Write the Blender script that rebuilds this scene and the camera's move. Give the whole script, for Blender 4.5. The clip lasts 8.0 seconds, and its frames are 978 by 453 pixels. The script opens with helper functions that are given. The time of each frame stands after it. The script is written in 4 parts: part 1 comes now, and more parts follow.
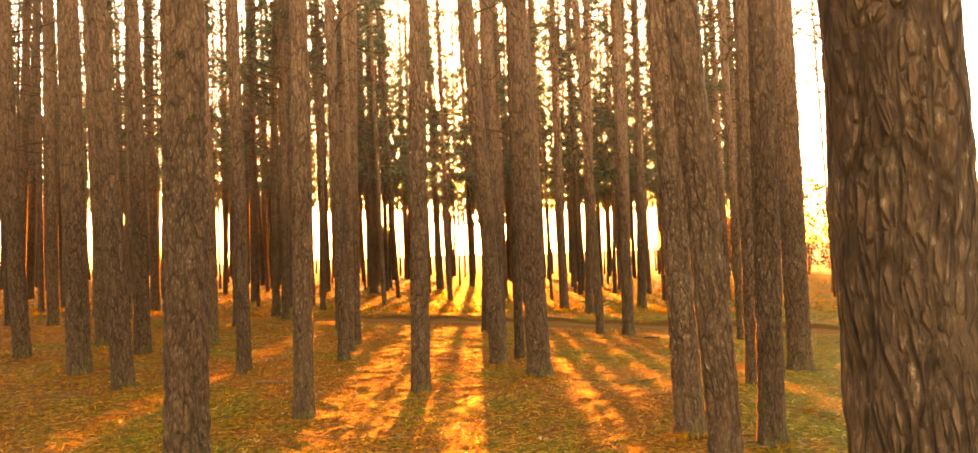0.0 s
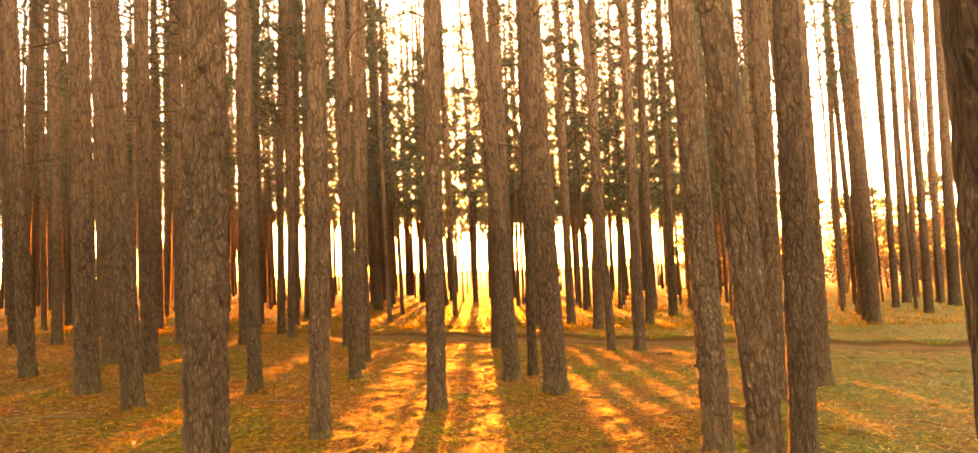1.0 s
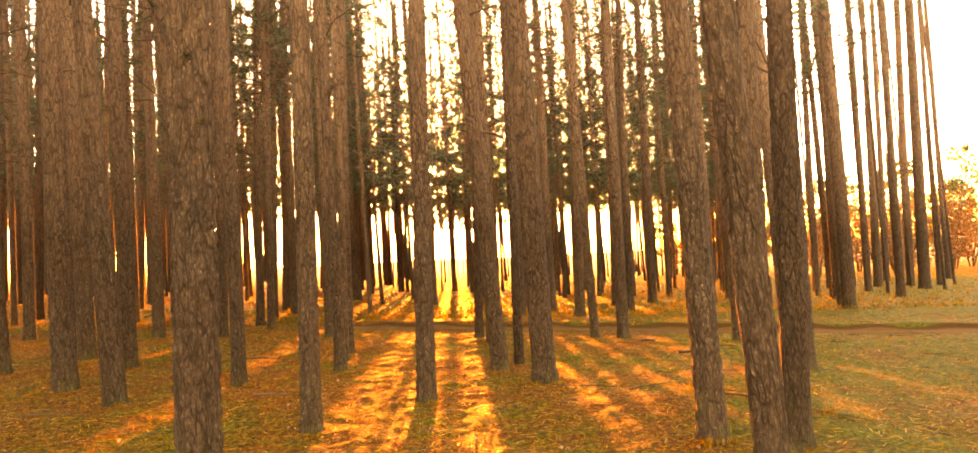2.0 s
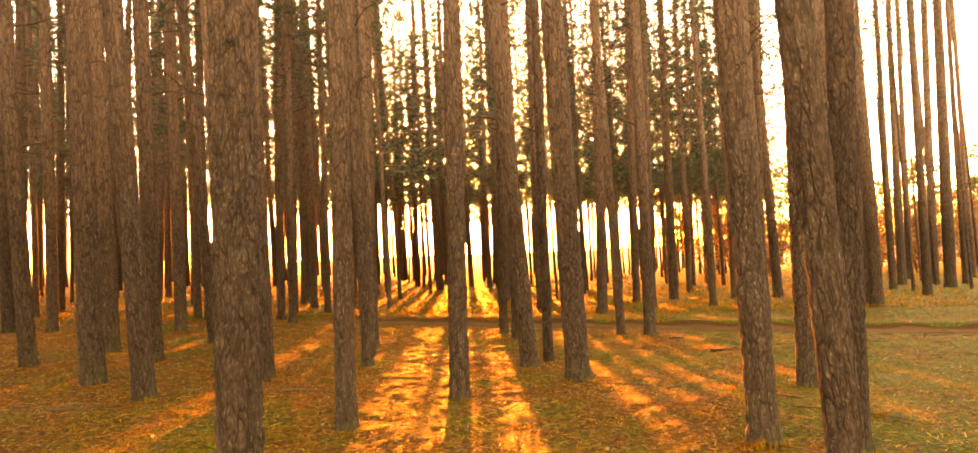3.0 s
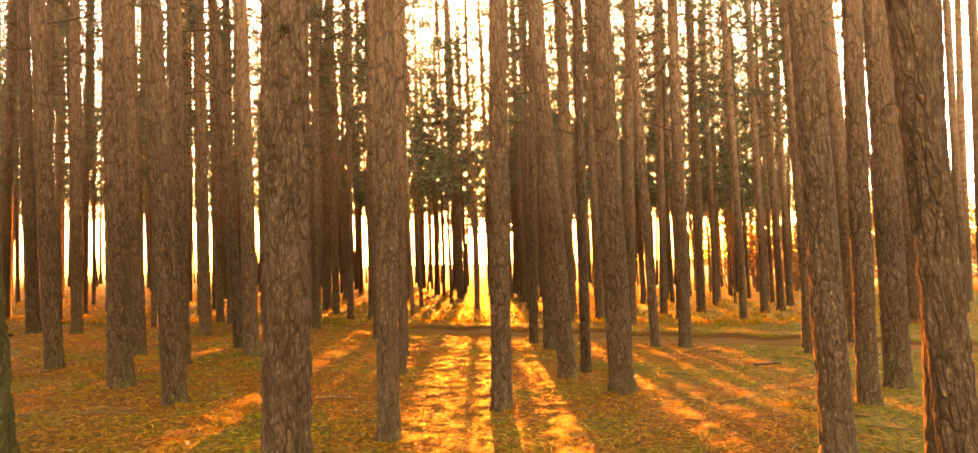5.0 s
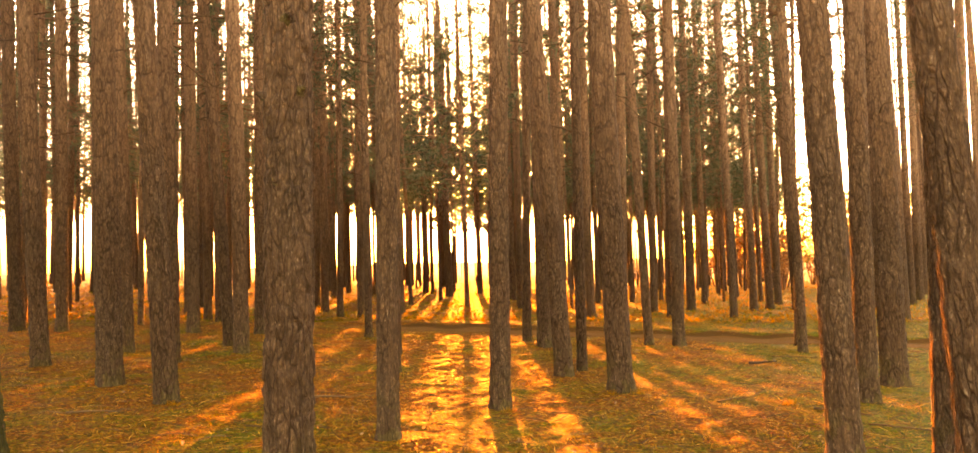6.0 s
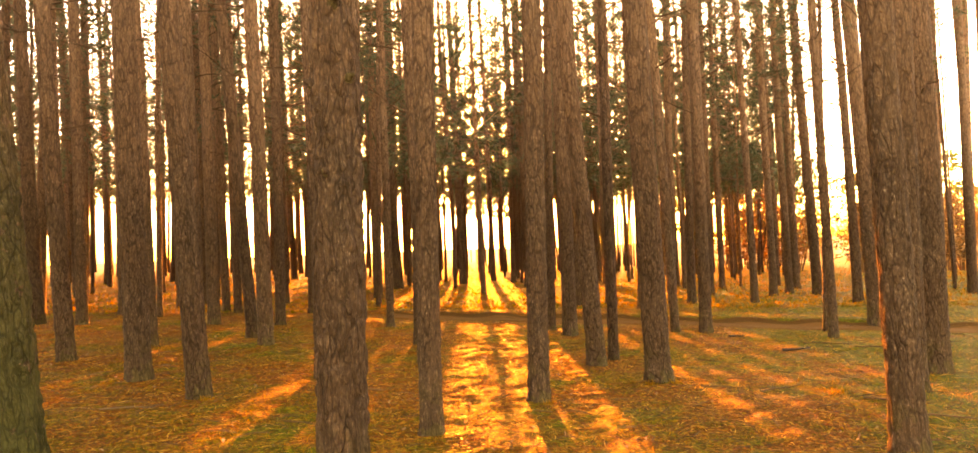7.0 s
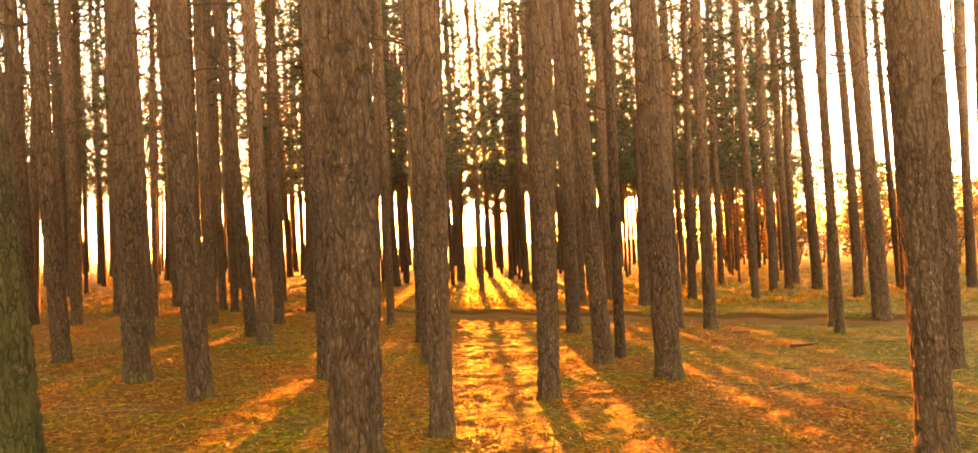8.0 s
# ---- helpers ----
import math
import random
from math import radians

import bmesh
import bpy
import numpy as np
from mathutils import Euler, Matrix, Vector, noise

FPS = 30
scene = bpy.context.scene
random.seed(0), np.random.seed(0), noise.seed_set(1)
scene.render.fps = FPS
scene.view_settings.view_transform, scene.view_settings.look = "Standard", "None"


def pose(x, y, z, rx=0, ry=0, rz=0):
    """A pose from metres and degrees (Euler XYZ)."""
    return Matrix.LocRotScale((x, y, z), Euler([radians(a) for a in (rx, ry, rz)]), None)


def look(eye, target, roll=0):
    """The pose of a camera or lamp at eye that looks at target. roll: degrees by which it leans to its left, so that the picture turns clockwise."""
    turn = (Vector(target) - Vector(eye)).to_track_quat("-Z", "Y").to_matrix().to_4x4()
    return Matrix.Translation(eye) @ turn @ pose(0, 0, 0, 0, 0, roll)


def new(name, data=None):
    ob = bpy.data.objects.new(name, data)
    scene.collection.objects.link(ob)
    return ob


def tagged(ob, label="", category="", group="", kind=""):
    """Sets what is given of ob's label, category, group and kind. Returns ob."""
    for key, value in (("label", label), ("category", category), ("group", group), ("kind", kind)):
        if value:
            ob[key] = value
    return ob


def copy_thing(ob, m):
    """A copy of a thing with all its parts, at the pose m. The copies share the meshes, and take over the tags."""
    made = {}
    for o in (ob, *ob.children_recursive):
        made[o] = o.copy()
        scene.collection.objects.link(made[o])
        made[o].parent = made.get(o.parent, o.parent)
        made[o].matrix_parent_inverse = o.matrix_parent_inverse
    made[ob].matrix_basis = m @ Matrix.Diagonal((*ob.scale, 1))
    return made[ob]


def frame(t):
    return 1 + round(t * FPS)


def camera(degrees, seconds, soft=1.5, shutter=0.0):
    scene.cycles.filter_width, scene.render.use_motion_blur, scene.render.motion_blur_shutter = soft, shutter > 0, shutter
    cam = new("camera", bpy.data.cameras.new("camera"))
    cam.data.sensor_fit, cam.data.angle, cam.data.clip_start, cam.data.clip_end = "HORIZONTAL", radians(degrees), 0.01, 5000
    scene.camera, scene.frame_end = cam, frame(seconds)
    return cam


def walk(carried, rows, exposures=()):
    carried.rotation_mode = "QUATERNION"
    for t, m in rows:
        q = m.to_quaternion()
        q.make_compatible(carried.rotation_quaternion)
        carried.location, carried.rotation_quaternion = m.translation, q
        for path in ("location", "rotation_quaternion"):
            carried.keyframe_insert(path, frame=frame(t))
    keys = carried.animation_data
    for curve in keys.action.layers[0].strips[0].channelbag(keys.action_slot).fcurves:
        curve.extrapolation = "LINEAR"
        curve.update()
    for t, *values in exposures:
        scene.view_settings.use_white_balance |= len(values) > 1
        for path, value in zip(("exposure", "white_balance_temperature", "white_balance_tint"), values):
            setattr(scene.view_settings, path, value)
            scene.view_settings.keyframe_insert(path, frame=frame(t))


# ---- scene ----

# camera: hand-held, drifting to the left and slowly forward through the stand
cam = camera(70.0, 8.0, soft=1.6)
PATH = [
    (0, (0.213, -0.133, 1.518), (0.190, 1.866, 1.595), -2.24),
    (0.5, (0.129, -0.091, 1.523), (0.093, 1.907, 1.624), -2.20),
    (1, (0.025, -0.044, 1.525), (0.006, 1.952, 1.647), -2.54),
    (1.5, (-0.057, -0.000, 1.526), (-0.028, 1.995, 1.656), -2.58),
    (1.7, (-0.063, -0.014, 1.535), (-0.012, 1.983, 1.645), -3.14),
    (2.8, (-0.345, 0.172, 1.550), (-0.308, 2.170, 1.6206), -2.88),
    (3, (-0.367, 0.184, 1.552), (-0.351, 2.182, 1.626), -2.76),
    (3.5, (-0.542, 0.368, 1.513), (-0.537, 2.366, 1.615), -2.24),
    (4, (-0.584, 0.407, 1.522), (-0.586, 2.404, 1.618), -1.74),
    (4.5, (-0.637, 0.441, 1.519), (-0.646, 2.439, 1.624), -1.62),
    (4.7, (-0.658, 0.452, 1.518), (-0.682, 2.450, 1.6215), -1.87),
    (5.8, (-0.778, 0.530, 1.507), (-0.7766, 2.528, 1.613), -1.66),
    (6, (-0.821, 0.555, 1.506), (-0.805, 2.552, 1.604), -1.68),
    (6.5, (-1.029, 0.651, 1.531), (-1.025, 2.650, 1.606), -1.93),
    (7, (-1.118, 0.719, 1.548), (-1.121, 2.719, 1.608), -2.35),
    (7.5, (-1.187, 0.775, 1.561), (-1.181, 2.774, 1.626), -2.18),
    (8, (-1.255, 0.879, 1.550), (-1.241, 2.878, 1.600), -2.69),
]
EXPOSURE = [(t, 5.78 + more, 10900, 38) for t, more in ((0.0, 0.0), (0.5, 0.12), (1.5, 0.15), (3.0, -0.05), (3.7, 0.12), (4.6, 0.1), (6.0, 0.0), (8.0, 0.0))]
walk(cam, [(t, look(eye, target, roll)) for t, eye, target, roll in PATH], EXPOSURE)

# ---- light: low evening sun straight ahead, bright hazy sky ----
SUN_AZ, SUN_EL = radians(-1.4), radians(2.6)
SUN_DIR = Vector((math.sin(SUN_AZ) * math.cos(SUN_EL), math.cos(SUN_AZ) * math.cos(SUN_EL), math.sin(SUN_EL)))

world = bpy.data.worlds.new("evening_sky")
scene.world = world
world.use_nodes = True
wn, wl = world.node_tree.nodes, world.node_tree.links
wn.clear()
sky = wn.new("ShaderNodeTexSky")
sky.sky_type = "NISHITA"
sky.sun_disc = False
sky.sun_elevation = SUN_EL
sky.sun_rotation = SUN_AZ
sky.air_density, sky.dust_density, sky.ozone_density = 0.75, 1.9, 0.6
wbg = wn.new("ShaderNodeBackground")
wbg.inputs["Strength"].default_value = 0.15
wl.new(sky.outputs[0], wbg.inputs["Color"])
# hazy glow of the low sun: falls off with the angle from the sun's direction
wtc = wn.new("ShaderNodeTexCoord")
wdot = wn.new("ShaderNodeVectorMath")
wdot.operation = "DOT_PRODUCT"
wnorm = wn.new("ShaderNodeVectorMath")
wnorm.operation = "NORMALIZE"
wl.new(wtc.outputs["Generated"], wnorm.inputs[0])
wl.new(wnorm.outputs[0], wdot.inputs[0])
wdot.inputs[1].default_value = SUN_DIR
wacos = wn.new("ShaderNodeMath")
wacos.operation = "ARCCOSINE"
wacos.use_clamp = False
wl.new(wdot.outputs["Value"], wacos.inputs[0])
wramp = wn.new("ShaderNodeMapRange")
wramp.inputs["From Min"].default_value = 0.0
wramp.inputs["From Max"].default_value = radians(30)
wramp.inputs["To Min"].default_value = 0.0
wramp.inputs["To Max"].default_value = 1.0
wl.new(wacos.outputs[0], wramp.inputs["Value"])
wcol = wn.new("ShaderNodeValToRGB")
wcol.color_ramp.interpolation = "EASE"
for k, (p, c) in enumerate(((0.0, (1.0, 0.80, 0.45, 1)), (0.11, (0.55, 0.26, 0.05, 1)), (0.26, (0.10, 0.036, 0.004, 1)), (0.6, (0.010, 0.004, 0.0006, 1)), (1.0, (0, 0, 0, 1)))):
    e = wcol.color_ramp.elements[k] if k < 2 else wcol.color_ramp.elements.new(p)
    e.position, e.color = p, c
wl.new(wramp.outputs[0], wcol.inputs["Fac"])
wglow = wn.new("ShaderNodeBackground")
wglow.inputs["Strength"].default_value = 3.0
wl.new(wcol.outputs["Color"], wglow.inputs["Color"])
wadd = wn.new("ShaderNodeAddShader")
wl.new(wbg.outputs[0], wadd.inputs[0])
wl.new(wglow.outputs[0], wadd.inputs[1])
wout = wn.new("ShaderNodeOutputWorld")
wl.new(wadd.outputs[0], wout.inputs["Surface"])

sun_data = bpy.data.lights.new("sun", "SUN")
sun_data.energy = 2.1
sun_data.angle = radians(0.7)
sun_data.color = (1.0, 0.28, 0.035)
sun = new("sun", sun_data)
sun.matrix_world = Matrix.Translation((0, 40, 30)) @ SUN_DIR.to_track_quat("Z", "Y").to_matrix().to_4x4()


# ---- materials ----
def material(name):
    m = bpy.data.materials.new(name)
    m.use_nodes = True
    m.node_tree.nodes.clear()
    return m, m.node_tree.nodes, m.node_tree.links


def add_node(n, kind, **values):
    node = n.new(kind)
    for key, value in values.items():
        node.inputs[key.replace("_", " ")].default_value = value
    return node


def ramp(n, stops):
    r = n.new("ShaderNodeValToRGB")
    while len(r.color_ramp.elements) < len(stops):
        r.color_ramp.elements.new(0.5)
    for e, (p, c) in zip(r.color_ramp.elements, stops):
        e.position, e.color = p, (*c, 1)
    return r


def mix_rgb(n, l, fac, a, b, how="MIX"):
    m = n.new("ShaderNodeMix")
    m.data_type, m.blend_type = "RGBA", how
    for sock, v in ((m.inputs["Factor"], fac), (m.inputs["A"], a), (m.inputs["B"], b)):
        if isinstance(v, bpy.types.NodeSocket):
            l.new(v, sock)
        elif isinstance(v, tuple):
            sock.default_value = (*v, 1)
        else:
            sock.default_value = v
    return next(o for o in m.outputs if o.type == "RGBA")


def math_node(n, l, op, a, b=0.0, clamp=False):
    m = n.new("ShaderNodeMath")
    m.operation, m.use_clamp = op, clamp
    for sock, v in ((m.inputs[0], a), (m.inputs[1], b)):
        if isinstance(v, bpy.types.NodeSocket):
            l.new(v, sock)
        else:
            sock.default_value = v
    return m.outputs[0]


def bark_material(name="pine_bark", moss_top=0.55, moss=0.45, moss_colour=(0.10, 0.095, 0.028)):
    m, n, l = material(name)
    tc = n.new("ShaderNodeTexCoord")
    info = n.new("ShaderNodeObjectInfo")
    off = n.new("ShaderNodeVectorMath")
    off.operation = "MULTIPLY_ADD"
    off.inputs[1].default_value = (1, 1, 0.36)
    l.new(tc.outputs["Object"], off.inputs[0])
    shift = n.new("ShaderNodeCombineXYZ")
    l.new(math_node(n, l, "MULTIPLY", info.outputs["Random"], 40.0), shift.inputs["Z"])
    l.new(shift.outputs[0], off.inputs[2])
    warp = add_node(n, "ShaderNodeTexNoise", Scale=9.0, Detail=2.0)
    l.new(off.outputs[0], warp.inputs["Vector"])
    bent = n.new("ShaderNodeVectorMath")
    bent.operation = "MULTIPLY_ADD"
    bent.inputs[1].default_value = (0.055, 0.055, 0.055)
    l.new(warp.outputs["Color"], bent.inputs[0])
    l.new(off.outputs[0], bent.inputs[2])
    cracks, tones = [], []
    for scale, depth, tall, least in ((22.0, 0.13, 0.60, 0.20), (58.0, 0.22, 0.8, 0.55)):
        plate_at = n.new("ShaderNodeVectorMath")
        plate_at.operation = "MULTIPLY"
        plate_at.inputs[1].default_value = (1, 1, tall)
        l.new(bent.outputs[0], plate_at.inputs[0])
        plates = n.new("ShaderNodeTexVoronoi")
        plates.feature = "DISTANCE_TO_EDGE"
        tone = n.new("ShaderNodeTexVoronoi")
        for v in (plates, tone):
            v.inputs["Scale"].default_value = scale
            v.inputs["Randomness"].default_value = 1.0
            l.new(plate_at.outputs[0], v.inputs["Vector"])
        edges = n.new("ShaderNodeMapRange")
        edges.interpolation_type = "SMOOTHSTEP"
        edges.inputs["From Min"].default_value, edges.inputs["From Max"].default_value = 0.0, depth
        edges.inputs["To Min"].default_value = least
        l.new(plates.outputs["Distance"], edges.inputs["Value"])
        cracks.append(edges.outputs[0])
        grey_tone = n.new("ShaderNodeSeparateXYZ")
        l.new(tone.outputs["Color"], grey_tone.inputs[0])
        tones.append(grey_tone.outputs["X"])
    slit_at = n.new("ShaderNodeVectorMath")
    slit_at.operation = "MULTIPLY"
    slit_at.inputs[1].default_value = (1, 1, 0.7)
    l.new(bent.outputs[0], slit_at.inputs[0])
    slit = add_node(n, "ShaderNodeTexNoise", Scale=24.0, Detail=4.0, Roughness=0.65)
    l.new(slit_at.outputs[0], slit.inputs["Vector"])
    slits = n.new("ShaderNodeMapRange")
    slits.inputs["From Min"].default_value, slits.inputs["From Max"].default_value = 0.36, 0.50
    slits.inputs["To Min"].default_value = 0.38
    l.new(slit.outputs["Fac"], slits.inputs["Value"])
    # cracks open only here and there, so that plates run together
    shut = n.new("ShaderNodeMapRange")
    shut.inputs["From Min"].default_value, shut.inputs["From Max"].default_value = 0.44, 0.62
    shut.inputs["To Max"].default_value = 0.48
    l.new(warp.outputs["Fac"], shut.inputs["Value"])
    both = math_node(n, l, "MULTIPLY", cracks[0], cracks[1])
    both = math_node(n, l, "MAXIMUM", both, shut.outputs[0])
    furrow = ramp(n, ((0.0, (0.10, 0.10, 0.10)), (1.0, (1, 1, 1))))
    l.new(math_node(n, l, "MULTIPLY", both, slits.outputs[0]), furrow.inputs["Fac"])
    fine = add_node(n, "ShaderNodeTexNoise", Scale=70.0, Detail=6.0, Roughness=0.7)
    l.new(off.outputs[0], fine.inputs["Vector"])
    big = add_node(n, "ShaderNodeTexNoise", Scale=3.0, Detail=3.0)
    l.new(off.outputs[0], big.inputs["Vector"])
    grey = ramp(n, ((0.25, (0.034, 0.024, 0.016)), (0.50, (0.072, 0.053, 0.036)), (0.61, (0.118, 0.090, 0.063)), (0.70, (0.40, 0.34, 0.27))))
    l.new(fine.outputs["Fac"], grey.inputs["Fac"])
    rust = ramp(n, ((0.3, (0.048, 0.027, 0.015)), (0.75, (0.130, 0.075, 0.041))))
    l.new(fine.outputs["Fac"], rust.inputs["Fac"])
    c = mix_rgb(n, l, math_node(n, l, "MULTIPLY", big.outputs["Fac"], 0.9, True), grey.outputs["Color"], rust.outputs["Color"])
    # lichen low down; thin orange bark high up, with haze put in its colour
    sep = n.new("ShaderNodeSeparateXYZ")
    l.new(tc.outputs["Object"], sep.inputs[0])
    patch = add_node(n, "ShaderNodeTexNoise", Scale=6.0, Detail=4.0, Roughness=0.65)
    l.new(tc.outputs["Object"], patch.inputs["Vector"])
    low = n.new("ShaderNodeMapRange")
    low.inputs["From Min"].default_value, low.inputs["From Max"].default_value = moss_top, 0.0
    l.new(sep.outputs["Z"], low.inputs["Value"])
    lich = math_node(n, l, "MULTIPLY", low.outputs[0], math_node(n, l, "GREATER_THAN", patch.outputs["Fac"], 0.5 if moss < 0.6 else 0.38))
    c = mix_rgb(n, l, math_node(n, l, "MULTIPLY", lich, moss), c, moss_colour)
    high = n.new("ShaderNodeMapRange")
    high.inputs["From Min"].default_value, high.inputs["From Max"].default_value = 1.9, 5.5
    l.new(sep.outputs["Z"], high.inputs["Value"])
    c = mix_rgb(n, l, math_node(n, l, "MULTIPLY", high.outputs[0], 0.75), c, mix_rgb(n, l, fine.outputs["Fac"], (0.20, 0.12, 0.075), (0.52, 0.335, 0.215)))
    # dark bark cracks, with their shade put into the colour as bump shows little
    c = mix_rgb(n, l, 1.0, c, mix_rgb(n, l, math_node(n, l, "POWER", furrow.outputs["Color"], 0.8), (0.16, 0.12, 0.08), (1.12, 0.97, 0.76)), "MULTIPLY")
    vary = math_node(n, l, "ADD", math_node(n, l, "MULTIPLY", info.outputs["Random"], 0.40), 0.50)
    vary = math_node(n, l, "ADD", vary, math_node(n, l, "MULTIPLY", tones[0], 0.24))
    vary = math_node(n, l, "ADD", vary, math_node(n, l, "MULTIPLY", tones[1], 0.16))
    grey3 = n.new("ShaderNodeCombineXYZ")
    for s in grey3.inputs:
        l.new(vary, s)
    c = mix_rgb(n, l, 1.0, c, grey3.outputs[0], "MULTIPLY")
    bump1 = add_node(n, "ShaderNodeBump", Strength=1.0, Distance=0.022)
    l.new(furrow.outputs["Color"], bump1.inputs["Height"])
    bump2 = add_node(n, "ShaderNodeBump", Strength=0.6, Distance=0.006)
    l.new(fine.outputs["Fac"], bump2.inputs["Height"])
    l.new(bump1.outputs[0], bump2.inputs["Normal"])
    p = add_node(n, "ShaderNodeBsdfPrincipled", Roughness=0.9, Specular_IOR_Level=0.08)
    l.new(c, p.inputs["Base Color"])
    l.new(bump2.outputs[0], p.inputs["Normal"])
    o = n.new("ShaderNodeOutputMaterial")
    l.new(p.outputs[0], o.inputs["Surface"])
    return m


def leafy_material(name, dark, light, glow=0.5, rough=0.6, clump=0.0):
    """Thin leaves and needles: partly lit through from behind."""
    m, n, l = material(name)
    geo = n.new("ShaderNodeNewGeometry")
    info = n.new("ShaderNodeObjectInfo")
    v = math_node(n, l, "ADD", math_node(n, l, "MULTIPLY", geo.outputs["Random Per Island"], 0.8), math_node(n, l, "MULTIPLY", info.outputs["Random"], 0.2))
    if clump:
        tc = n.new("ShaderNodeTexCoord")
        tufts = add_node(n, "ShaderNodeTexNoise", Scale=clump, Detail=2.0, Roughness=0.6)
        l.new(tc.outputs["Object"], tufts.inputs["Vector"])
        spread = n.new("ShaderNodeMapRange")
        spread.inputs["From Min"].default_value, spread.inputs["From Max"].default_value = 0.36, 0.64
        l.new(tufts.outputs["Fac"], spread.inputs["Value"])
        v = math_node(n, l, "ADD", math_node(n, l, "MULTIPLY", v, 0.45), math_node(n, l, "MULTIPLY", spread.outputs[0], 0.55))
    r = ramp(n, ((0.12, dark), (0.88, light)))
    l.new(v, r.inputs["Fac"])
    p = add_node(n, "ShaderNodeBsdfPrincipled", Roughness=rough, Specular_IOR_Level=0.06)
    l.new(r.outputs["Color"], p.inputs["Base Color"])
    t = n.new("ShaderNodeBsdfTranslucent")
    l.new(r.outputs["Color"], t.inputs["Color"])
    mx = n.new("ShaderNodeMixShader")
    mx.inputs["Fac"].default_value = glow
    l.new(p.outputs[0], mx.inputs[1])
    l.new(t.outputs[0], mx.inputs[2])
    o = n.new("ShaderNodeOutputMaterial")
    l.new(mx.outputs[0], o.inputs["Surface"])
    return m


def ground_material():
    m, n, l = material("forest_floor")
    tc = n.new("ShaderNodeTexCoord")
    pos = tc.outputs["Object"]
    big = add_node(n, "ShaderNodeTexNoise", Scale=0.55, Detail=4.0, Roughness=0.6)
    mid = add_node(n, "ShaderNodeTexNoise", Scale=3.2, Detail=5.0, Roughness=0.65)
    fine = add_node(n, "ShaderNodeTexNoise", Scale=24.0, Detail=7.0, Roughness=0.8)
    speck = add_node(n, "ShaderNodeTexVoronoi", Scale=55.0)
    for t in (big, mid, fine, speck):
        l.new(pos, t.inputs["Vector"])
    litter = ramp(n, ((0.34, (0.01872, 0.00648, 0.00072)), (0.52, (0.108, 0.03402, 0.00216)), (0.68, (0.432, 0.1728, 0.01296))))
    l.new(fine.outputs["Fac"], litter.inputs["Fac"])
    moss = ramp(n, ((0.34, (0.012, 0.012, 0.0005)), (0.52, (0.058, 0.050, 0.0012)), (0.68, (0.215, 0.165, 0.004))))
    l.new(fine.outputs["Fac"], moss.inputs["Fac"])
    where = math_node(n, l, "ADD", math_node(n, l, "MULTIPLY", big.outputs["Fac"], 1.2), math_node(n, l, "MULTIPLY", mid.outputs["Fac"], 0.8))
    side = n.new("ShaderNodeSeparateXYZ")
    l.new(pos, side.inputs[0])
    open_side = n.new("ShaderNodeMapRange")
    open_side.inputs["From Min"].default_value, open_side.inputs["From Max"].default_value = 1.2, 4.5
    open_side.inputs["To Max"].default_value = 0.22
    l.new(side.outputs["X"], open_side.inputs["Value"])
    where = math_node(n, l, "ADD", where, open_side.outputs[0])
    cover = n.new("ShaderNodeMapRange")
    cover.inputs["From Min"].default_value, cover.inputs["From Max"].default_value = 0.93, 1.2
    l.new(where, cover.inputs["Value"])
    c = mix_rgb(n, l, cover.outputs[0], litter.outputs["Color"], moss.outputs["Color"])
    c = mix_rgb(n, l, 0.35, c, speck.outputs["Color"], "SOFT_LIGHT")
    # pale dry grass of the open land behind the stand
    sep = n.new("ShaderNodeSeparateXYZ")
    l.new(pos, sep.inputs[0])
    far = n.new("ShaderNodeMapRange")
    far.inputs["From Min"].default_value, far.inputs["From Max"].default_value = 64.0, 80.0
    l.new(sep.outputs["Y"], far.inputs["Value"])
    c = mix_rgb(n, l, far.outputs[0], c, (0.17, 0.105, 0.03))
    b1 = add_node(n, "ShaderNodeBump", Strength=0.8, Distance=0.05)
    l.new(mid.outputs["Fac"], b1.inputs["Height"])
    b2 = add_node(n, "ShaderNodeBump", Strength=0.9, Distance=0.02)
    l.new(fine.outputs["Fac"], b2.inputs["Height"])
    l.new(b1.outputs[0], b2.inputs["Normal"])
    p = add_node(n, "ShaderNodeBsdfPrincipled", Roughness=0.9, Specular_IOR_Level=0.06)
    l.new(c, p.inputs["Base Color"])
    l.new(b2.outputs[0], p.inputs["Normal"])
    o = n.new("ShaderNodeOutputMaterial")
    l.new(p.outputs[0], o.inputs["Surface"])
    return m


